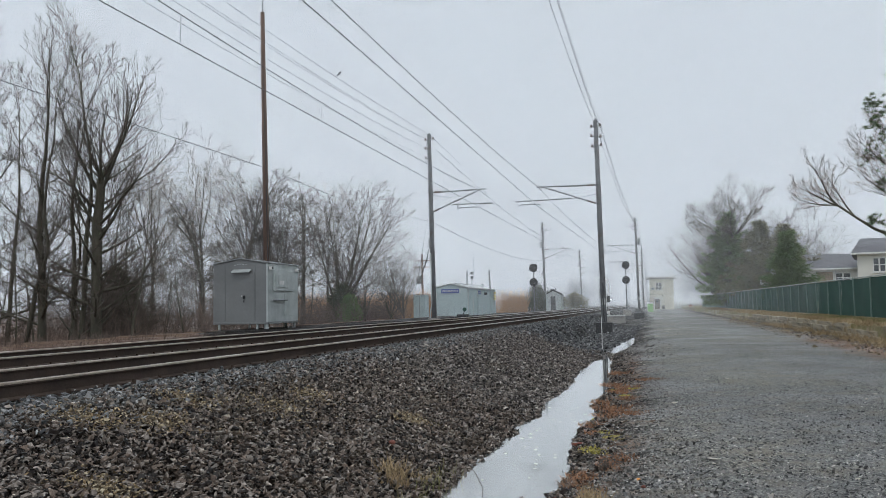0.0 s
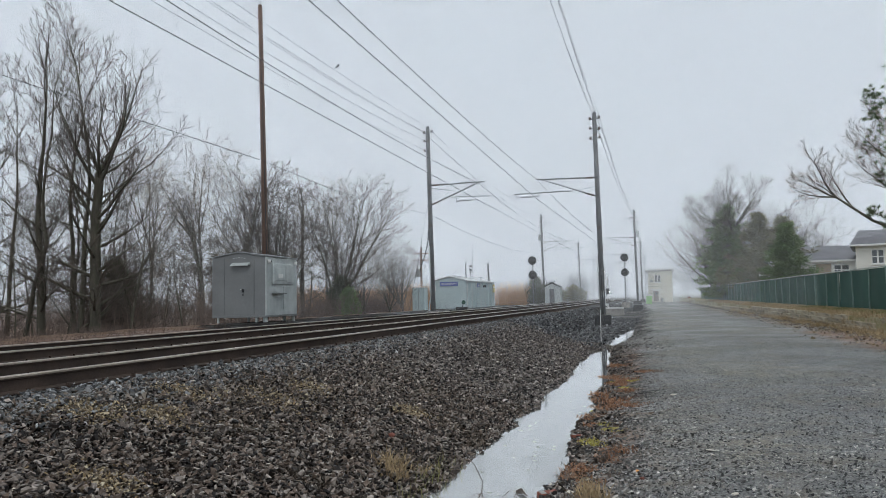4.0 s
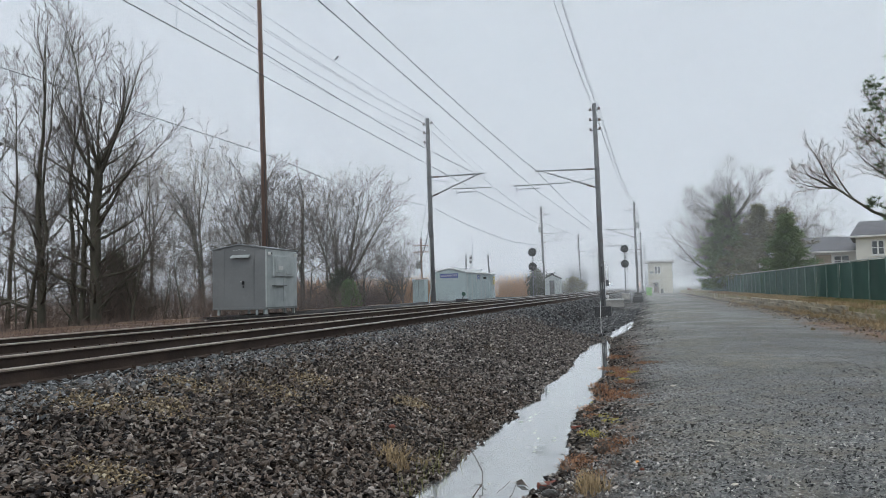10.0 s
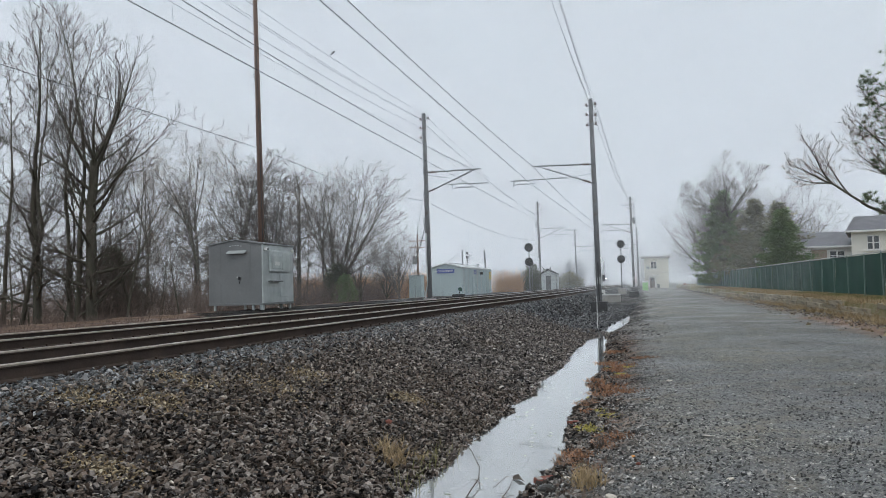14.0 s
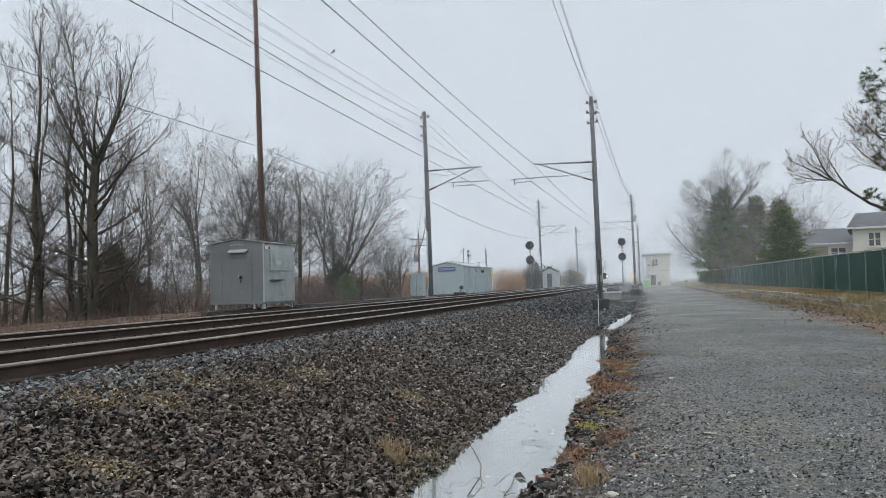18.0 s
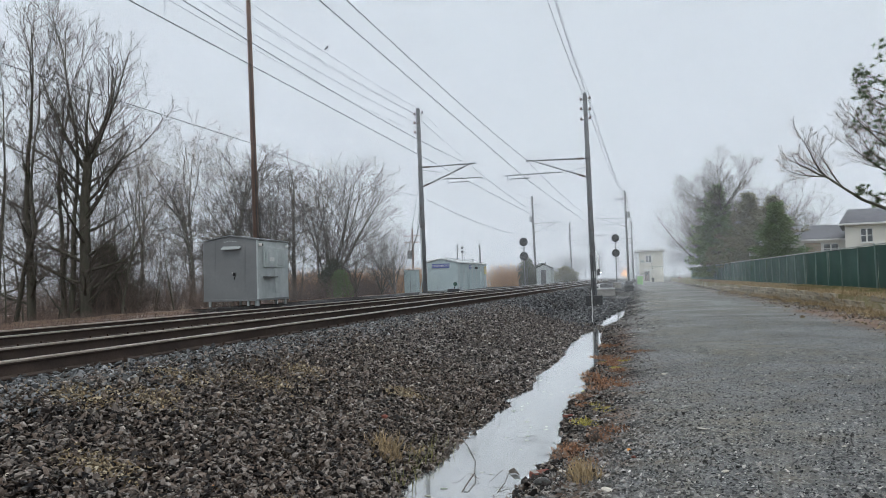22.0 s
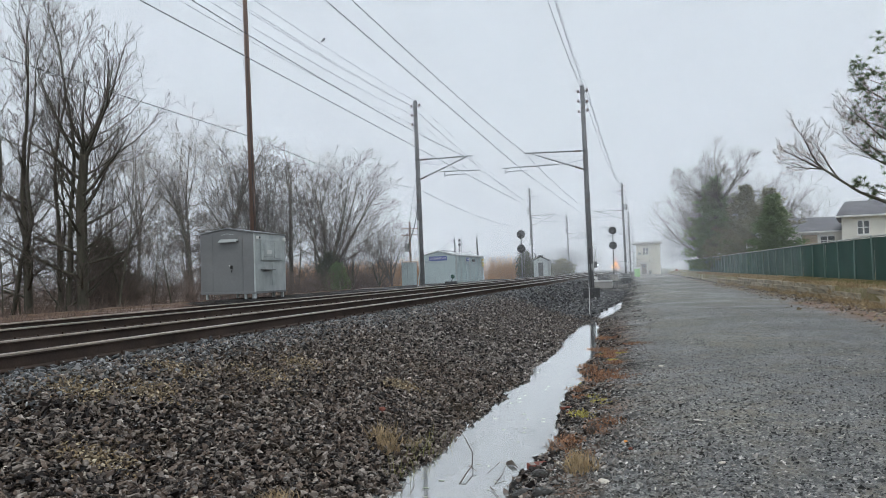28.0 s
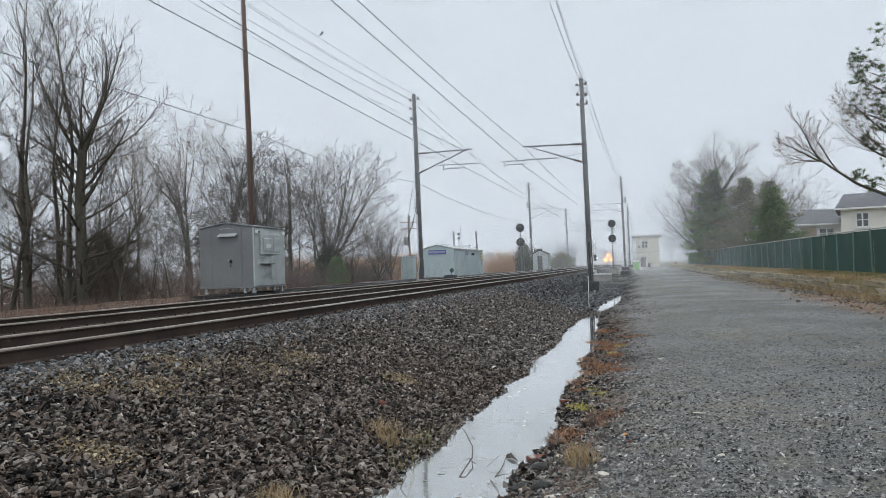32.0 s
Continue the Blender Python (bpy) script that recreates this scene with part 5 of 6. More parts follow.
TREES = [
    grove_tree(11, 15.2, 0.21, "tall leafless tree with dark mossy bark and fine twigs", boughs=20, reach=0.24, low=0.06),
    grove_tree(12, 15.6, 0.145, "slender straight leafless tree with level twigs", boughs=20, reach=0.19, low=0.06, kids=(0, 6, 4, 2)),
    grove_tree(13, 13.2, 0.28, "thick-trunked leafless tree with limbs sweeping up over the open side", fork=0.62, boughs=22, reach=0.27, open_side=0.5, low=0.14),
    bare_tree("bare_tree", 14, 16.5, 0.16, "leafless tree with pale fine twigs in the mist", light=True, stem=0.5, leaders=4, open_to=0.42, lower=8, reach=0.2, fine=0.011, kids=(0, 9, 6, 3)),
    bare_tree("bare_tree", 15, 13.0, 0.19, "leafless tree with many level boughs", stem=0.66, leaders=3, open_to=0.5, lower=14, reach=0.27, fine=0.012, kids=(0, 8, 5, 3), rise=0.03, low=0.2),
    bare_tree("sapling", 16, 7.5, 0.055, "thin leafless sapling in the undergrowth", stem=0.5, leaders=2, lower=7, reach=0.2, kids=(0, 6, 3), fine=0.008, low=0.15),
    bare_tree("bare_tree", 18, 17.0, 0.26, "leafless tree with a rounded crown above the evergreens", stem=0.56, leaders=7, open_to=1.15, lower=4, reach=0.22, fine=0.013, kids=(0, 10, 7, 4), low=0.75),
    bare_tree("bare_tree", 19, 11.6, 0.24, "many-stemmed leafless tree with wide low limbs", stem=0.13, leaders=8, open_to=0.72, lower=0, fine=0.012, kids=(0, 10, 6, 3), rise=0.06),
    grove_tree(20, 15.0, 0.12, "thin crooked leafless tree with dark bark", crook=0.13, boughs=14, reach=0.20, kids=(0, 6, 4, 2)),
]
SPOTS = [  # which tree, x, y, turn, size
    (8, -28.5, 32.0, 40, 1.00), (0, -27.5, 32.0, 0, 1.0), (1, -26.0, 32.4, 0, 0.93), (1, -25.45, 32.0, 200, 1.0), (2, -24.6, 32.0, 0, 1.0),
    (8, -26.8, 33.0, 160, 0.75), (0, -30.6, 31.0, 230, 1.04), (8, -24.1, 34.5, 300, 0.55), (1, -35.5, 38.5, 250, 0.98),
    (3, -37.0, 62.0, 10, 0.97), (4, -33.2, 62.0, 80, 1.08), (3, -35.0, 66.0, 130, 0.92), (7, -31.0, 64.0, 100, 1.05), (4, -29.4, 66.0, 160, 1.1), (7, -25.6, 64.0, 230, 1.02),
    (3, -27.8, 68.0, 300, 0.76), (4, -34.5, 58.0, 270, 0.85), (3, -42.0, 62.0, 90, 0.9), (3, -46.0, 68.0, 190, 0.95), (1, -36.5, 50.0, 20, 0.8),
    (4, -39.0, 65.0, 200, 1.0), (7, -29.0, 61.5, 10, 0.8),
    (2, -48.0, 56.0, 75, 0.9), (7, -23.0, 76.0, 45, 0.62), (7, -22.2, 62.5, 45, 0.5), (7, -20.6, 64.0, 145, 0.36),
    (6, 11.2, 98.5, 15, 0.94), (7, 10.4, 128.0, 200, 1.12), (7, 14.6, 92.0, 140, 0.86), (7, 17.0, 98.0, 270, 0.72), (7, 12.0, 120.0, 60, 0.8), (7, 9.9, 112.0, 320, 1.0),
    (7, 17.0, 246.0, 20, 1.2), (7, 22.0, 250.0, 95, 1.4), (6, 28.0, 244.0, 150, 0.9), (7, 12.5, 256.0, 260, 0.9), (7, -12.0, 185.0, 30, 0.5), (7, -9.5, 192.0, 170, 0.45), (7, -15.5, 182.0, 250, 0.55), (4, -19.0, 186.0, 80, 0.5),
]
sap = random.Random(61)
for _ in range(16):
    SPOTS.append((5, sap.uniform(-37, -21.8), sap.uniform(30, 46), sap.uniform(0, 360), sap.uniform(0.6, 1.2)))
for _ in range(16):
    SPOTS.append((5, sap.uniform(-42, -24), sap.uniform(52, 66), sap.uniform(0, 360), sap.uniform(0.6, 1.2)))
used = set()
for k, x, y, turn, size in SPOTS:
    m = Matrix.LocRotScale((x, y, land(x, y)), Euler((0, 0, radians(turn))), (size, size, size))
    if k in used:
        c = copy_thing(TREES[k], m)
        c.matrix_basis = m
    else:
        TREES[k].matrix_basis = m
        used.add(k)


def thicket(name, count, area, tall, material, label, category, seed, bow=0.35, rad=0.008, forks=2):
    """Many thin stems from the ground, bowed and forked."""
    r = random.Random(seed)
    g = Geo()
    x0, x1, y0, y1 = area
    for _ in range(count):
        x, y = r.uniform(x0, x1), r.uniform(y0, y1)
        h = tall * r.uniform(0.35, 1.0) ** 1.2
        p = Vector((x, y, land(x, y) - 0.05))
        d = Vector((r.gauss(0, bow), r.gauss(0, bow), 1)).normalized()
        pts = [p]
        for i in range(3):
            d = (d + Vector((r.gauss(0, bow * 0.7), r.gauss(0, bow * 0.7), 0.05))).normalized()
            pts.append(pts[-1] + d * h / 3)
        g.tube(pts, [rad * 1.4, rad, rad * 0.8, rad * 0.4], 3, cap=False)
        for _ in range(forks):
            i = r.randrange(1, 3)
            d2 = spin(d, r.uniform(0.4, 1.1), r)
            q = pts[i]
            g.tube([q, q + d2 * h * 0.2, q + (d2 + Vector((0, 0, 0.3))) * h * 0.38], [rad * 0.8, rad * 0.6, rad * 0.3], 3, cap=False)
    return solo(name, g, material, label, category, kind="stuff")


thicket("undergrowth", 520, (-38, -23, 31, 46), 3.0, M_BRUSH, "dense leafless brown undergrowth below the trees", "undergrowth", 31, forks=4, rad=0.009)
thicket("undergrowth", 900, (-46, -24, 46, 72), 3.6, M_BRUSH, "dense leafless brown undergrowth below the trees", "undergrowth", 32, forks=4, rad=0.012)
thicket("undergrowth", 230, (-30.6, -28.0, 38, 42), 6.2, M_TWIG, "dark tangled brush mass behind the trunks", "undergrowth", 39, forks=5, rad=0.010, bow=0.5)
thicket("undergrowth", 1000, (-27, -21.9, 58, 74), 2.6, M_BRUSH, "reddish leafless brush beside the tracks", "undergrowth", 33, forks=4, rad=0.011)
thicket("dead_weeds", 1500, (-34, -19.8, 24, 40), 0.6, M_BRUSH, "low reddish brown dead weeds on the woodland floor", "weeds", 34, forks=2, rad=0.007)
thicket("dead_weeds", 1100, (-24, -12.9, 11, 25), 0.4, M_BRUSH, "low reddish brown dead weeds beside the far track", "weeds", 38, forks=2, rad=0.005)
thicket("reeds", 4200, (-40, -21, 76, 92), 3.4, M_REED, "tall tan dry reeds behind the shed", "reeds", 35, bow=0.10, rad=0.016, forks=2)
thicket("reeds", 330, (-17.4, -13.8, 95, 101), 3.0, M_REED, "tall tan dry reeds beyond the shed", "reeds", 36, bow=0.10, rad=0.018, forks=2)


def blade_geo(g, spots, length, width, r, droop=0.5):
    """Short leaf or needle blades: narrow triangles out from the given points."""
    for p, d in spots:
        d = d.normalized()
        s = d.cross(Vector((r.uniform(-1, 1), r.uniform(-1, 1), r.uniform(-1, 1))))
        if s.length < 1e-3:
            continue
        s = s.normalized() * width * r.uniform(0.6, 1.2)
        ln = length * r.uniform(0.6, 1.25)
        n = len(g.v)
        q = p + d * ln + Vector((0, 0, -droop * ln * 0.3))
        a, b = p - s * 0.5, p + s * 0.5
        g.v += [(a.x, a.y, a.z), (b.x, b.y, b.z), (q.x, q.y, q.z)]
        g.f.append((n, n + 1, n + 2))


def conifer(name, seed, height, radius, needles, label, loose=0.0, start=0.06, count=1.0):
    r = random.Random(seed)
    t = thing(name, None, label, "tree", "evergreens")
    wood, leaf = Geo(), Geo()
    wood.tube([(0, 0, -0.2), (0.05, 0, height * 0.5), (0, 0.05, height * 0.98)], [height * 0.018, height * 0.011, 0.01], 7)
    z = height * start
    while z < height * 0.98:
        f = (z / height - start) / (1 - start)
        reach = radius * (1 - f) ** 0.95 * (0.55 + 0.45 * min(1, f * 6)) + 0.10
        for _ in range(int(max(5, 11 * count))):
            a = r.uniform(0, 6.283)
            rr = reach * r.uniform(0.55, 1.12 + loose) * (1 + loose * 0.8 * math.sin(3 * a + z * 1.7 + seed))
            base = Vector((0, 0, z + r.uniform(-0.15, 0.15)))
            tip = Vector((math.cos(a) * rr, math.sin(a) * rr, base.z + rr * r.uniform(-0.12, 0.38)))
            wood.tube([base, base.lerp(tip, 0.55) + Vector((0, 0, -0.05)), tip], [0.03, 0.018, 0.006], 3, cap=False)
            m = int(22 * max(0.5, rr / radius + 0.3) * count)
            spots = []
            for _ in range(m):
                u = r.uniform(0.3, 1.03) ** 0.8
                p = base.lerp(tip, u) + Vector((r.gauss(0, 0.16), r.gauss(0, 0.16), r.gauss(0, 0.11)))
                for _ in range(3):
                    spots.append((p, (tip - base).normalized() + Vector((r.gauss(0, 0.7), r.gauss(0, 0.7), r.gauss(0.1, 0.6)))))
            blade_geo(leaf, spots, 0.16 + 0.034 * height, 0.02 + 0.007 * height, r)
        z += height * 0.032
    part("trunk", wood, M_BARK, t)
    part("crown", leaf, needles, t)
    return t


for k, (x, y, h, rad, mt, lab) in enumerate([
        (11.6, 70, 6.5, 2.2, M_CONIFER, "dense dark green cone-shaped evergreen behind the fence"), (12.2, 90, 9.4, 3.0, M_CONIFER_B, "broad brownish green evergreen in the mist"),
        (9.9, 99, 11.4, 3.3, M_CONIFER, "tall loose pine softened by mist"), (-31.5, 43.0, 4.4, 1.8, M_IVY, "dull green evergreen deep in the wood"), (13.2, 82, 8.2, 2.6, M_CONIFER_B, "brownish green evergreen behind the fence"), (-22.9, 60.5, 2.6, 0.9, M_CONIFER, "small young evergreen among the brush"), (-23.9, 61.5, 3.6, 1.6, M_IVY, "low dark evergreen shrub at the tree's foot"),
        (-13.0, 101, 3.3, 1.9, M_IVY, "dark spreading evergreen beside the tracks"), (-11.6, 104, 2.6, 1.4, M_IVY, "low dark evergreen beside the reeds"), (-10.6, 128, 2.6, 2.4, M_CONIFER_B, "low olive shrub by the far track"), (-11.4, 140, 2.6, 2.6, M_CONIFER_B, "low olive shrub by the far track")]):
    c = conifer("evergreen", 50 + k, h, rad, mt, lab, loose=0.42 if h > 11 else (0.5 if h > 7.5 else 0.22))
    c.matrix_basis = pose(x, y, land(x, y))


def near_pine():
    """Pine at the fence: a bent limb fans out into bare grey-brown twigs, with needle clumps near the trunk."""
    r = random.Random(77)
    t = thing("pine_tree", pose(11.6, 38, 0.72), "pine tree with a long bent half-bare limb over the fence", "tree")
    wood, twigs, leaf = Geo(), Geo(), Geo()
    wood.tube([(0, 0, -0.3), (0.1, 0, 5), (-0.1, 0.2, 11.5)], [0.26, 0.2, 0.05], 10)
    limb = [Vector(q) for q in ((0, 0, 3.0), (-0.9, 0, 3.45), (-1.75, 0, 3.85), (-2.5, 0.1, 4.45), (-3.15, 0.1, 4.95))]
    wood.tube(limb, [0.09, 0.075, 0.062, 0.05, 0.038], 8)
    for k, (dx, dy, dz, ln, rad) in enumerate(((-1, -0.2, 0.30, 2.1, 0.05), (-1, 0.25, 0.62, 2.4, 0.05), (-0.8, -0.3, 1.0, 2.3, 0.045), (-0.45, 0.3, 1, 2.4, 0.045), (-1, 0.1, 0.10, 1.7, 0.04))):
        bough([wood, twigs], limb[-1 - (k % 2)], Vector((dx, dy, dz)).normalized(), ln, rad, 1, r, (0, 8, 5, 3), 0.0062, rise=0.05, split=2, angle=(0.3, 0.8), kink=0.09)
    for z, dx, dy, dz, ln, rad in ((4.6, -1, 0.2, 0.55, 3.2, 0.06), (5.6, -1, -0.2, 0.5, 3.2, 0.06), (6.3, -1, 0.1, 0.35, 2.8, 0.05), (5.0, -1, -0.3, 0.25, 2.6, 0.05), (7.5, -1, 0.1, 0.4, 2.2, 0.04)):
        bough([wood, twigs], Vector((0, 0, z)), Vector((dx, dy, dz)).normalized(), ln, rad, 1, r, (0, 8, 5, 3), 0.0062, rise=0.07, split=2, angle=(0.35, 0.85), kink=0.09)
    clumps = [(-1.75, 9.4, 0.35), (-1.5, 8.9, 0.45), (-1.55, 8.2, 0.5), (-1.2, 7.6, 0.6), (-1.5, 7.3, 0.45), (-1.1, 6.8, 0.55), (-0.9, 9.0, 0.6), (-0.7, 8.0, 0.7), (-0.6, 6.2, 0.5), (-0.8, 7.2, 0.6), (-0.5, 6.7, 0.6), (-1.25, 5.9, 0.3), (-0.9, 5.2, 0.4), (-1.75, 4.15, 0.28), (-1.2, 3.9, 0.3), (-0.6, 4.3, 0.5), (-0.6, 10.2, 0.6)]
    for x, z, size in clumps:
        base, mid = Vector((0, 0, z - 0.7)), Vector((x, r.gauss(0, 0.3), z))
        twigs.tube([base, base.lerp(mid, 0.6), mid], [0.03, 0.02, 0.008], 3, cap=False)
        for _ in range(15):
            c = mid + Vector((r.gauss(0, size * 0.45), r.gauss(0, size * 0.6), r.gauss(0, size * 0.5)))
            blade_geo(leaf, [(c, Vector((r.gauss(0, 1), r.gauss(0, 1), r.gauss(0.7, 0.8)))) for _ in range(34)], 0.21, 0.026, r)
    part("trunk", wood, M_BARK, t)
    part("branch", twigs, M_TWIG_BROWN, t, "bare reddish brown twigs")
    part("needles", leaf, M_PINE, t)


near_pine()


# ---- verge plants and small things ----
def tuft(g, x, y, count, tall, spread, r, lean=0.5, width=0.006):
    z = land(x, y) - 0.01
    for _ in range(count):
        a, k = r.uniform(0, 6.283), spread * r.random() ** 0.6
        p = Vector((x + math.cos(a) * k, y + math.sin(a) * k, z))
        d = Vector((r.gauss(0, lean), r.gauss(0, lean), 1)).normalized()
        h = tall * r.uniform(0.4, 1.0)
        s = Vector((r.gauss(0, 1), r.gauss(0, 1), 0)).normalized() * width
        q1 = p + d * h * 0.6
        q2 = q1 + (d + Vector((r.gauss(0, lean), r.gauss(0, lean), -0.25))).normalized() * h * 0.4
        n = len(g.v)
        g.v += [tuple(p - s), tuple(p + s), tuple(q1 + s * 0.7), tuple(q1 - s * 0.7), tuple(q2)]
        g.f += [(n, n + 1, n + 2, n + 3), (n + 3, n + 2, n + 4)]


r5 = random.Random(5)


def tufts(name, spots, material, label, category, tall, count, spread, lean=0.5, width=0.005):
    for x, y, s in spots:
        g = Geo()
        tuft(g, x, y, int(count * s), tall * s, spread * s, r5, lean, width)
        solo(name, g, material, label, category, "grass tufts", "stuff")


tufts("grass_tuft", [(-2.55, 7.85, 1.0), (-2.42, 7.6, 0.9), (-2.50, 5.3, 1.0), (-2.35, 5.1, 1.0), (-2.62, 5.45, 0.8), (-0.44, 6.66, 0.8), (-0.50, 6.9, 0.7), (-2.25, 7.95, 0.6)], M_STRAW, "tuft of dry straw-coloured grass on the bank", "grass", 0.30, 130, 0.16)
tufts("weed_patch", [(-0.56, 7.85, 0.9), (-0.42, 7.2, 0.6), (-0.28, 8.55, 0.8), (-0.12, 8.8, 0.7), (-0.42, 12.6, 1.1), (-0.5, 13.6, 1.2), (-0.3, 13.2, 1.0), (-0.35, 15.6, 1.2), (-0.5, 17.0, 1.2), (-0.25, 16.2, 1.1), (-0.66, 11.6, 0.9), (-0.62, 14.5, 1.1), (-0.2, 14.3, 0.9), (-0.55, 8.3, 0.8), (-0.35, 9.0, 0.6), (-0.1, 12.3, 0.8), (-0.7, 18.6, 1.2), (-0.45, 20.0, 1.3), (0.1, 17.4, 0.9), (-0.62, 10.8, 0.6)], M_RUSTGRASS, "flat patch of rusty dead weeds beside the puddle", "weeds", 0.10, 260, 0.34, 1.3, 0.008)
tufts("moss_patch", [(-0.54, 9.56, 1.3), (-0.36, 10.2, 1.0), (-0.48, 10.7, 0.8), (-0.3, 14.8, 0.9), (-0.15, 15.8, 1.0), (-0.55, 16.3, 0.9), (-2.45, 14.0, 0.7), (-0.75, 13.0, 0.6)], M_MOSS, "patch of yellow-green moss on the gravel", "moss", 0.05, 220, 0.20, 1.4, 0.008)
gg = Geo()
for _ in range(1500):
    y = 10 + 100 * r5.random() ** 1.4
    tuft(gg, r5.uniform(7.95, 9.5), y, 9, 0.17, 0.22, r5, 0.5, 0.012)
solo("verge_grass", gg, M_STRAW, "dry straw grass along the foot of the fence", "grass", kind="stuff")
gg = Geo()
for _ in range(420):
    y = 20 + 30 * r5.random()
    tuft(gg, r5.uniform(8.9, 9.55), y, 12, 0.16, 0.25, r5, 0.6, 0.012)
solo("green_grass", gg, M_GRASS, "strip of green grass under the fence", "grass", kind="stuff")
gg = Geo()
for _ in range(220):
    y = 12 + 60 * r5.random() ** 1.3
    tuft(gg, r5.gauss(7.3, 0.3), y, 8, 0.12, 0.3, r5, 0.9, 0.014)
solo("dead_weeds", gg, M_BRUSH, "brown dead weeds along the low wall", "weeds", kind="stuff")
rubble = []
while len(rubble) < 3200:
    y = 11 + 60 * r5.random() ** 1.3
    x = 7.6 - abs(r5.gauss(0, 0.75))
    rubble.append((x, y, land(x, y) + r5.uniform(-0.004, 0.012)))
scatter("rubble", rubble[:1800], size_list(1800, 0.02, 0.10, 81), M_TAN_STONE, "pale tan stones and crumbs at the foot of the wall", "rubble", seed=82)
scatter("rubble", rubble[1800:], size_list(1400, 0.02, 0.09, 83), M_GRIT_DARK, "dark stones at the foot of the wall", "rubble", seed=84)
gg = Geo()
for _ in range(60):
    y, x = 13 + 62 * r5.random() ** 1.2, r5.uniform(7.6, 8.0)
    for _ in range(9):
        tuft(gg, x + r5.gauss(0, 0.25), y + r5.gauss(0, 0.6), 14, 0.42, 0.25, r5, 0.9, 0.010)
solo("straw_clumps", gg, M_STRAW, "dry straw clumps drooping over the low wall", "grass", kind="stuff")

# gravel of the road
def road_spots(count, y0, y1, x0, x1, seed):
    r = random.Random(seed)
    out = []
    while len(out) < count:
        y = y0 + (y1 - y0) * r.random() ** 2.3
        x = r.uniform(max(x0, shore_right(y) - 0.05), x1 + 0.08 * y)
        out.append((x, y, land(x, y) + 0.002))
    return out


spots = road_spots(60000, 4.4, 30, -1.2, 4.2, 41)
scatter("gravel", spots, [a * max(0.55, 1.12 - 0.03 * p[1]) for a, p in zip(size_list(60000, 0.009, 0.029, 42), spots)], M_GRIT, "fine grey gravel strewn over the road", "gravel", seed=43)
edge = []
while len(edge) < 12000:
    y = 4.0 + 24 * r5.random() ** 1.7
    x = shore_right(y) + 0.1 + abs(r5.gauss(0, 0.75))
    edge.append((x, y, land(x, y) + 0.002))
scatter("gravel", edge, [a * max(0.45, 1.1 - 0.03 * p[1]) for a, p in zip(size_list(12000, 0.012, 0.040, 47), edge)], M_GRIT_DARK, "dark coarse gravel at the edge of the road", "gravel", seed=50)
far_bank = []
while len(far_bank) < 6000:
    y = 24 + 62 * r5.random() ** 1.3
    x = -1.6 + 0.012 * y + r5.gauss(0, 0.95)
    z = land(x, y)
    if z > WATER_Z + 0.01 and x > -3.4:
        far_bank.append((x, y, z))
scatter("gravel", far_bank, size_list(6000, 0.02, 0.06, 52), M_GRIT_DARK, "coarse brown and grey gravel between ditch and road", "gravel", seed=53)
shore = []
while len(shore) < 5200:
    y = 3.5 + 24 * r5.random() ** 1.4
    x = shore_right(y) + abs(r5.gauss(0, 0.28)) - 0.06
    shore.append((x, y, land(x, y) + r5.uniform(-0.005, 0.015)))
scatter("shore_stones", shore, size_list(5200, 0.018, 0.052, 48), M_STONES, "dark wet stones along the puddle's edge", "stones", seed=49)

# single stones of the bank that lie closest
r9 = random.Random(9)
stone_shapes = []
for k in range(8):
    bm = bmesh.new()
    bmesh.ops.create_icosphere(bm, subdivisions=1, radius=0.5)
    for v in bm.verts:
        v.co = Vector((v.co.x * r9.uniform(0.8, 1.3), v.co.y * r9.uniform(0.7, 1.1), v.co.z * r9.uniform(0.4, 0.75)))
    me = bpy.data.meshes.new("stone")
    bm.to_mesh(me)
    bm.free()
    me.materials.append(M_STONE_EACH)
    stone_shapes.append(me)
bank = thing("ballast_bank", None, "bank of loose dark ballast stones beside the puddle", "ballast", kind="structure")
for x, y, z in bank_spots(300, 4.2, 8.0, 0.02, left=-4.2, seed=91):
    s = r9.uniform(0.05, 0.095)
    ob = part("stone", stone_shapes[r9.randrange(8)], None, bank)
    ob.matrix_basis = Matrix.LocRotScale((x, y, z + 0.015), Euler((r9.gauss(0, 0.4), r9.gauss(0, 0.4), r9.uniform(0, 6.28))), (s, s, s))



# litter and plants in and beside the puddle
def brick_at(x, y, z, turn, tilt, label, size=(0.20, 0.095, 0.06)):
    a, b, c = size
    t = thing("brick", pose(x, y, z, tilt, 0, turn), label, "brick", "loose bricks")
    part("block", Geo().box(-a / 2, -b / 2, 0, a / 2, b / 2, c, 0.008), M_RED, t)
    part("mortar_crust", Geo().box(-a / 2 + 0.01, -b / 2 + 0.01, c + 0.001, -a / 2 + 0.06, b / 2 - 0.02, c + 0.006), M_CONC, t)


brick_at(-0.90, 7.46, -0.30, 35, 8, "broken red brick at the water's edge")
brick_at(-0.84, 10.5, -0.27, 20, -6, "flat pinkish brick at the water's edge", (0.22, 0.10, 0.04))
brick_at(-0.76, 10.05, -0.25, 40, 4, "small red brick piece on the gravel", (0.14, 0.08, 0.04))


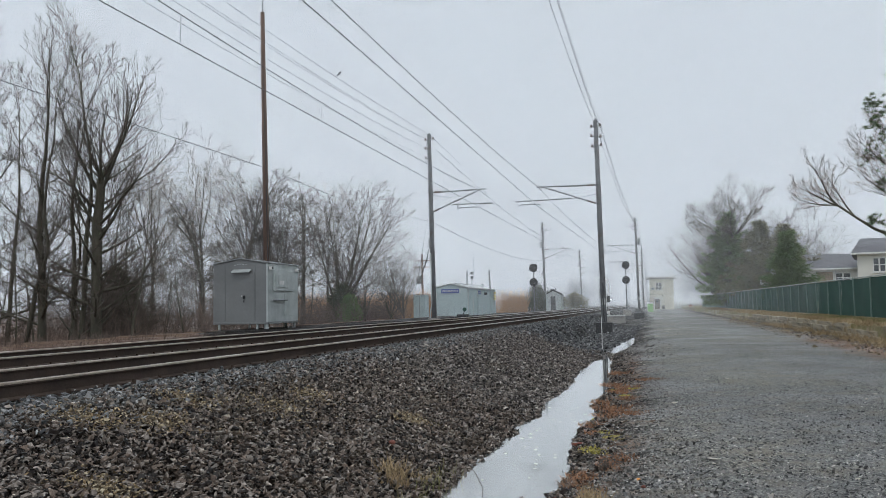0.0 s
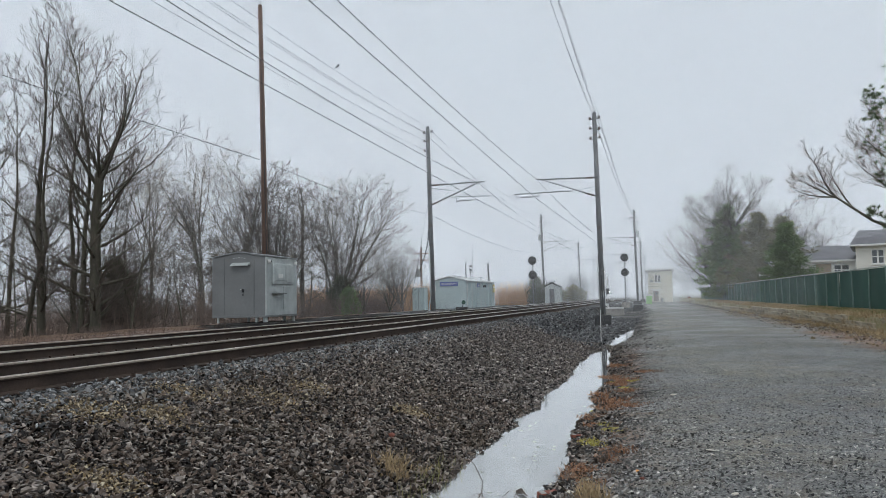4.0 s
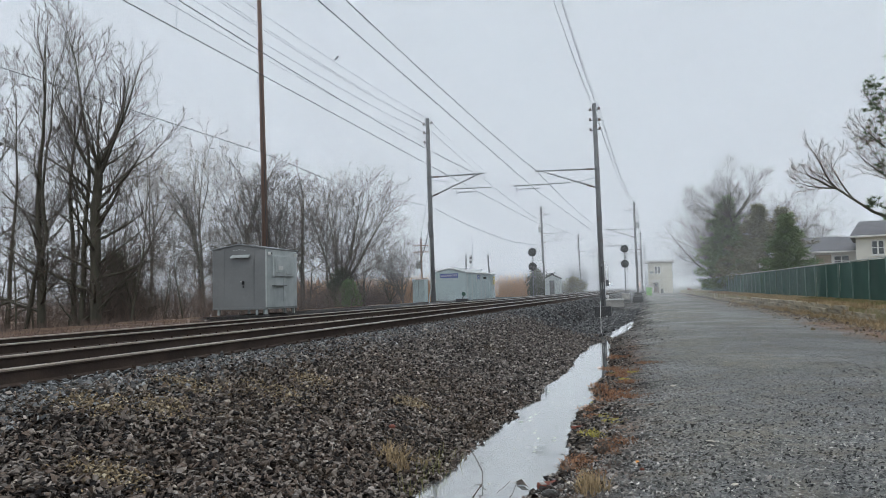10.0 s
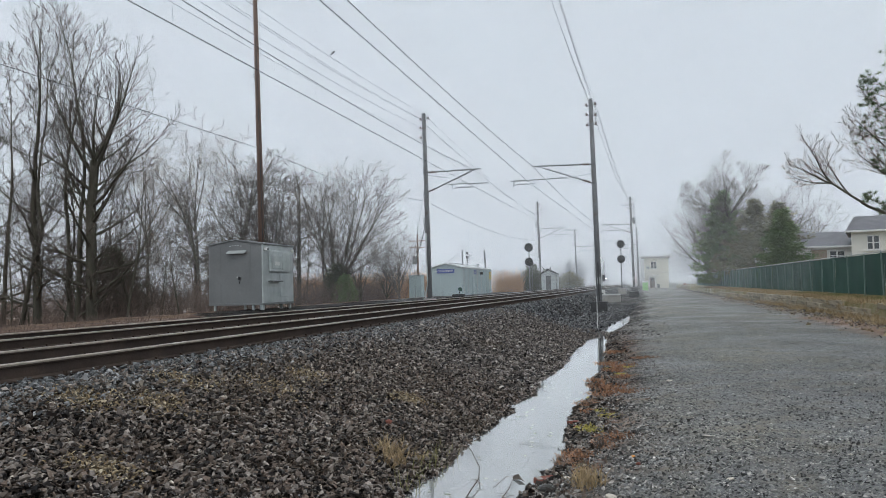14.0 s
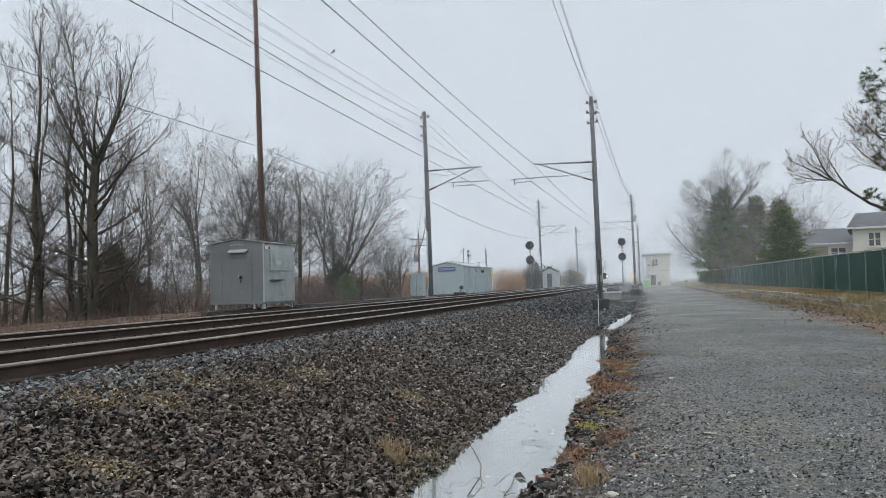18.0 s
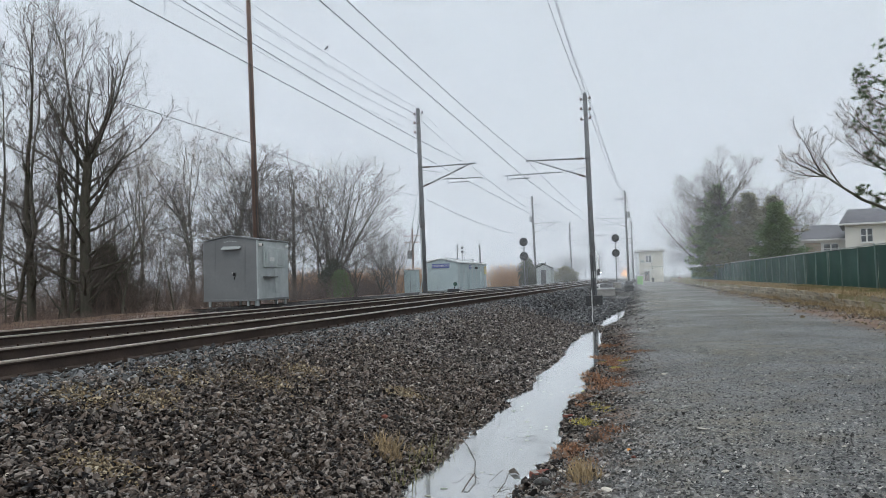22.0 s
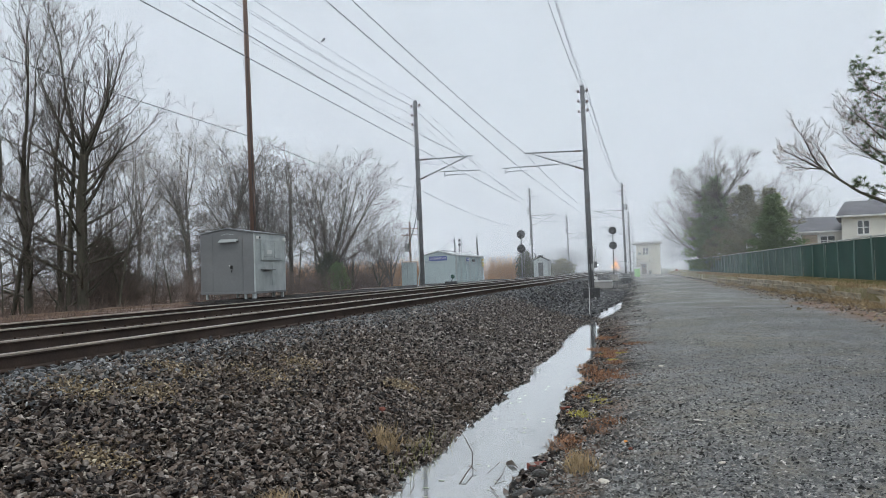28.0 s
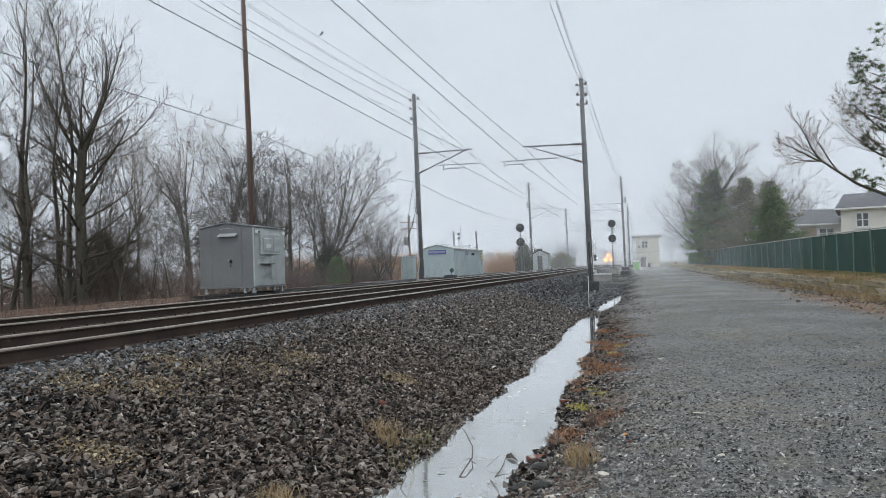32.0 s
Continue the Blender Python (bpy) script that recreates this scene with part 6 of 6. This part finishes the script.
def pebble(x, y, size, material, label, flat=0.6, seed=1, sink=0.2):
    r = random.Random(seed)
    bm = bmesh.new()
    bmesh.ops.create_icosphere(bm, subdivisions=2, radius=0.5)
    for v in bm.verts:
        v.co = v.co * (1 + 0.25 * noise.noise(v.co * 2.3 + Vector((seed, 0, 0))))
        v.co.z *= flat
    me = bpy.data.meshes.new("loose_stone")
    bm.to_mesh(me)
    bm.free()
    me.materials.append(material)
    ob = tagged(new("loose_stone", me), label, "stone", "loose stones")
    ob.matrix_basis = Matrix.LocRotScale((x, y, land(x, y) + size * flat * (0.5 - sink)), Euler((0.1, 0.15, r.uniform(0, 6))), (size, size * 0.75, size))


M_PALE = mat("pale_stone", (0.62, 0.57, 0.48), (0.5, 0.46, 0.4), rough=0.7, big=8, fine=60)
M_ORANGE = mat("orange_stone", (0.62, 0.27, 0.05), (0.48, 0.2, 0.05), rough=0.6, big=9, fine=60)
M_WETROCK = mat("wet_black_rock", (0.03, 0.03, 0.028), (0.05, 0.047, 0.042), rough=0.3, big=6, fine=40, bump=0.6)
pebble(-3.18, 5.57, 0.075, M_ORANGE, "bright orange stone on the ballast", seed=2, sink=0.0)
pebble(-2.83, 8.81, 0.12, M_RED, "dull red stone on the ballast", seed=3, sink=0.0)
pebble(-3.35, 5.0, 0.07, M_PALE, "white stone on the ballast", seed=4, sink=0.0)
pebble(-3.42, 5.35, 0.06, M_PALE, "small pale stone on the ballast", seed=14, sink=0.0)
pebble(0.65, 6.67, 0.075, M_PALE, "flat pale stone on the road", 0.3, seed=5)
pebble(-0.10, 7.63, 0.06, M_ORANGE, "small orange scrap on the gravel", 0.3, seed=6)
pebble(-0.05, 7.28, 0.07, M_RED, "small red brick scrap on the gravel", 0.4, seed=7)
pebble(-0.66, 7.05, 0.09, M_PALE, "pale flat stone beside the brick", 0.3, seed=8)
pebble(-0.62, 5.8, 0.09, M_PALE, "pale stone by the black rocks", 0.4, seed=9)
pebble(-0.90, 6.42, 0.20, M_WETROCK, "flat wet black rock in the water", 0.4, seed=10)
pebble(-0.72, 6.15, 0.17, M_WETROCK, "flat wet black rock by the water", 0.45, seed=11)
pebble(-0.80, 6.75, 0.16, M_WETROCK, "small wet black rock in the water", 0.5, seed=12)
pebble(0.62, 8.5, 0.15, M_PALE, "scrap of white litter on the road", 0.12, seed=13)
pebble(-0.25, 6.2, 0.10, M_PALE, "pale flat stone on the gravel", 0.3, seed=15)
lit = random.Random(88)
for k in range(22):
    y = 10 + 62 * lit.random() ** 0.8
    pebble(along(RIGHT_EDGE, min(y, 42)) + 0.5 + abs(lit.gauss(0, 0.7)), y, lit.uniform(0.06, 0.20), M_PALE, "scrap of pale litter on the gravel verge", 0.2, seed=100 + k)
for k in range(16):
    y = 7 + 16 * lit.random()
    pebble(lit.uniform(0.4, 4.5), y, lit.uniform(0.03, 0.07), M_PALE, "small pale stone on the road", 0.4, seed=130 + k)
sw = Geo()
for x, y in ((-0.25, 26.0), (0.1, 24.0), (0.05, 30.5), (-0.4, 18.2), (0.45, 21.0), (-0.1, 34.0)):
    tuft(sw, x, y, 3, 0.5, 0.08, lit, 0.16, 0.004)
solo("weed_stalks", sw, M_TWIG, "thin dead weed stalks standing on the verge", "weeds", kind="stuff")


def stick(points, radius, label, name="twig"):
    solo(name, Geo().tube(points, [radius * (1 - 0.6 * k / (len(points) - 1)) for k in range(len(points))], 6), M_TWIG, label, "twig", "twigs in the water")


W = WATER_Z
stick([(-1.53, 6.80, W - 0.02), (-1.50, 7.02, W + 0.04), (-1.50, 7.35, W + 0.05), (-1.58, 7.78, W + 0.06), (-1.72, 8.1, W + 0.14), (-1.85, 8.2, W + 0.26), (-2.0, 8.3, W + 0.30)], 0.006, "long bent dark twig rising from the puddle")
stick([(-1.52, 7.3, W + 0.05), (-1.44, 7.25, W + 0.02)], 0.006, "short side twig on the puddle")
stick([(-1.23, 6.77, W - 0.02), (-1.18, 7.1, W + 0.03), (-1.17, 7.32, W + 0.08), (-1.24, 7.36, W + 0.08), (-1.33, 7.15, W + 0.02)], 0.004, "looped thin twig in the puddle")
stick([(-1.23, 6.77, W + 0.01), (-1.12, 6.5, W + 0.01), (-1.02, 6.1, W - 0.01)], 0.004, "thin twig lying in the puddle")
stick([(-1.95, 6.45, W - 0.02), (-1.90, 6.5, W + 0.09), (-1.84, 6.56, W + 0.07), (-1.86, 6.45, W - 0.01)], 0.005, "crooked dark stick in the shallow water")
pebble(-1.53, 6.80, 0.17, M_WETROCK, "dark mossy lump in the puddle", 0.7, seed=21)
lf = Geo()
lf.add([(-1.23, 7.66, W + 0.012), (-1.17, 7.62, W + 0.045), (-1.08, 7.44, W + 0.01), (-1.15, 7.5, W + 0.03), (-1.21, 7.56, W + 0.004), (-1.14, 7.56, W + 0.006)], [(0, 1, 3), (1, 2, 3), (0, 3, 4), (3, 2, 5), (3, 5, 4)])
solo("dead_leaf", lf, M_TWIG, "curled dark dead leaf floating on the puddle", "leaf")
M_SCUM = mat("pond_scum", (0.30, 0.33, 0.24), (0.36, 0.38, 0.30), rough=0.6, big=6, fine=30, bump=0)
r8 = random.Random(8)
g = Geo()
for _ in range(60):
    y = 6.0 + 9 * r8.random() ** 1.5
    x = r8.uniform(shore_left(y) + 0.25, shore_right(y) - 0.15)
    n, a0, s = len(g.v), r8.uniform(0, 6), r8.uniform(0.006, 0.022)
    for k in range(6):
        a = a0 + k * 1.047
        g.v.append((x + math.cos(a) * s * r8.uniform(0.5, 2.2), y + math.sin(a) * s * r8.uniform(0.5, 1.0), W + 0.004))
    g.f.append(tuple(range(n, n + 6)))
solo("pond_scum", g, M_SCUM, "thin flecks of pale green scum floating on the puddle", "scum", kind="stuff")
g = Geo()
for _ in range(75):
    y = r8.uniform(6.9, 8.6)
    x = shore_left(y) + r8.gauss(0.05, 0.09)
    tuft(g, x, y, 1, 0.30, 0.02, r8, 0.3, 0.004)
solo("reed_grass", g, M_GRASS, "sparse green and straw blades along the puddle's edge", "grass", kind="stuff")
M_TANMOSS = mat("tan_moss", (0.31, 0.225, 0.125), (0.22, 0.155, 0.085), rough=0.95, big=5, fine=30, bump=0)
for x, y, sx, sy in ((-4.9, 7.9, 0.5, 0.45), (-4.25, 8.75, 0.55, 0.6), (-4.6, 6.9, 0.4, 0.4), (-5.0, 6.4, 0.4, 0.35), (-3.9, 5.2, 0.35, 0.3), (-4.3, 9.9, 0.35, 0.5), (-3.0, 10.2, 0.25, 0.25)):
    g = Geo()
    for _ in range(230):
        tuft(g, x + r8.gauss(0, sx * 0.5), y + r8.gauss(0, sy * 0.5), 1, 0.055, 0.02, r8, 1.2, 0.010)
    for k in range(len(g.v)):
        g.v[k] = (g.v[k][0], g.v[k][1], g.v[k][2] + 0.055)
    fines = [(x + r8.gauss(0, sx * 0.42), y + r8.gauss(0, sy * 0.42)) for _ in range(320)]
    scatter("fines", [(a, b, land(a, b) + r8.uniform(0.035, 0.075)) for a, b in fines], size_list(320, 0.010, 0.030, 71), M_TAN_STONE, "yellowish tan grit and dry moss over the ballast", "grit", seed=72)
    solo("moss_patch", g, M_TANMOSS, "tan dead moss scattered over the ballast", "moss", "moss patches", kind="stuff")
g = Geo()
tuft(g, -0.43, 8.44, 60, 0.16, 0.05, r8, 0.5, 0.004)
solo("weed_stalk", g, M_TWIG, "small dark dead weed on the gravel", "weed")


# ---- the approaching train ----
def locomotive():
    t = thing("train", None, "approaching locomotive with bright headlights in the mist", "train")
    grey, dark = mat("loco_paint", (0.25, 0.26, 0.28), (0.20, 0.21, 0.22), rough=0.5), M_BLACK
    part("cab", Geo().add([(-1.5, 0, 1.2), (1.5, 0, 1.2), (1.5, 0.1, 2.6), (1.42, 0.75, 4.1), (-1.42, 0.75, 4.1), (-1.5, 0.1, 2.6), (-1.5, 6, 1.2), (1.5, 6, 1.2), (1.5, 6, 2.6), (1.42, 6, 4.2), (-1.42, 6, 4.2), (-1.5, 6, 2.6)],
                          [(0, 1, 2, 5), (5, 2, 3, 4), (1, 7, 8, 2), (2, 8, 9, 3), (3, 9, 10, 4), (6, 0, 5, 11), (11, 5, 4, 10), (7, 6, 11, 10, 9, 8), (0, 6, 7, 1)]), grey, t)
    part("body", Geo().box(-1.5, 6.01, 1.0, 1.5, 20, 4.25, 0.15), grey, t)
    part("nose_stripe", Geo().box(-1.48, -0.03, 1.7, 1.48, -0.003, 2.0), M_SIGN, t)
    for x0, x1 in ((-1.25, -0.08), (0.08, 1.25)):
        part("windscreen", Geo().add([(x0, 0.26, 2.95), (x1, 0.26, 2.95), (x1, 0.60, 3.72), (x0, 0.60, 3.72)], [(0, 1, 2, 3)]), M_GLASS, t)
    part("plow", Geo().add([(-1.45, 0.2, 0.15), (1.45, 0.2, 0.15), (1.45, 0.05, 1.15), (-1.45, 0.05, 1.15), (0, -0.25, 0.15), (0, -0.2, 1.15)], [(0, 4, 5, 3), (4, 1, 2, 5)]), dark, t)
    part("underframe", Geo().box(-1.35, 0.3, 0.45, 1.35, 20, 1.18), dark, t)
    for y in (2.2, 5.0, 14.5, 17.3):
        for x in (-0.75, 0.75):
            w = part("wheel", Geo().tube([(x - 0.06, y, 0.5), (x + 0.06, y, 0.5)], 0.5, 18), M_RAIL, t)
    lit = glow_mat("headlight_glow", (1.0, 0.42, 0.05), 5.0)
    # Weaker orange emission for added discs that imitate the lamps' halo in fog.
    halo = glow_mat("halo_glow", (1.0, 0.24, 0.01), 2.2)
    for x, z, rad in ((-0.85, 1.15, 0.42), (0.85, 1.15, 0.42), (0.0, 2.45, 0.36)):
        h = part("headlight", Geo().tube([(x, -0.10, z), (x, 0.2, z)], rad + 0.41, 16), dark, t)
        part("halo_disc", Geo().tube([(x, -0.104, z), (x, -0.1005, z)], rad + 0.40, 16), halo, h, "wide glowing disc for the headlight's halo in the fog")
        part("lens", Geo().tube([(x, -0.125, z), (x, -0.106, z)], rad, 16), lit, h, "glowing warm headlight lens")
    for k in range(3):
        y0 = 21.5 + 26.3 * k
        coach = part("coach", Geo().box(-1.5, y0, 0.9, 1.5, y0 + 25.6, 4.3, 0.15), grey, t)
        part("window_band", Geo().box(1.502, y0 + 1.5, 2.2, 1.512, y0 + 24, 3.0), M_GLASS, coach)
    return t


train = locomotive()

# ---- drifting fog ----
for y, density in ((48, 0.04), (72, 0.055), (100, 0.085), (134, 0.12), (180, 0.17), (238, 0.46), (470, 0.70)):
    g = Geo().add([(-1500, 0, -1), (1500, 0, -1), (0, 0, 900)], [(0, 1, 2)])
    solo("fog_bank", g, fog_mat("fog", density), "thin grey sheet of drifting fog", "fog", kind="stuff", m=pose(0, y, 0))


def motions():
    rows = []
    for k in range(17):
        t = 2.0 * k
        y = 245 + 13.5 * (32 - t)
        rows.append((t, pose(-10.5 + bend(y), y, RAIL_Z, 0, 0, -0.945)))
    walk(train, rows)


motions()
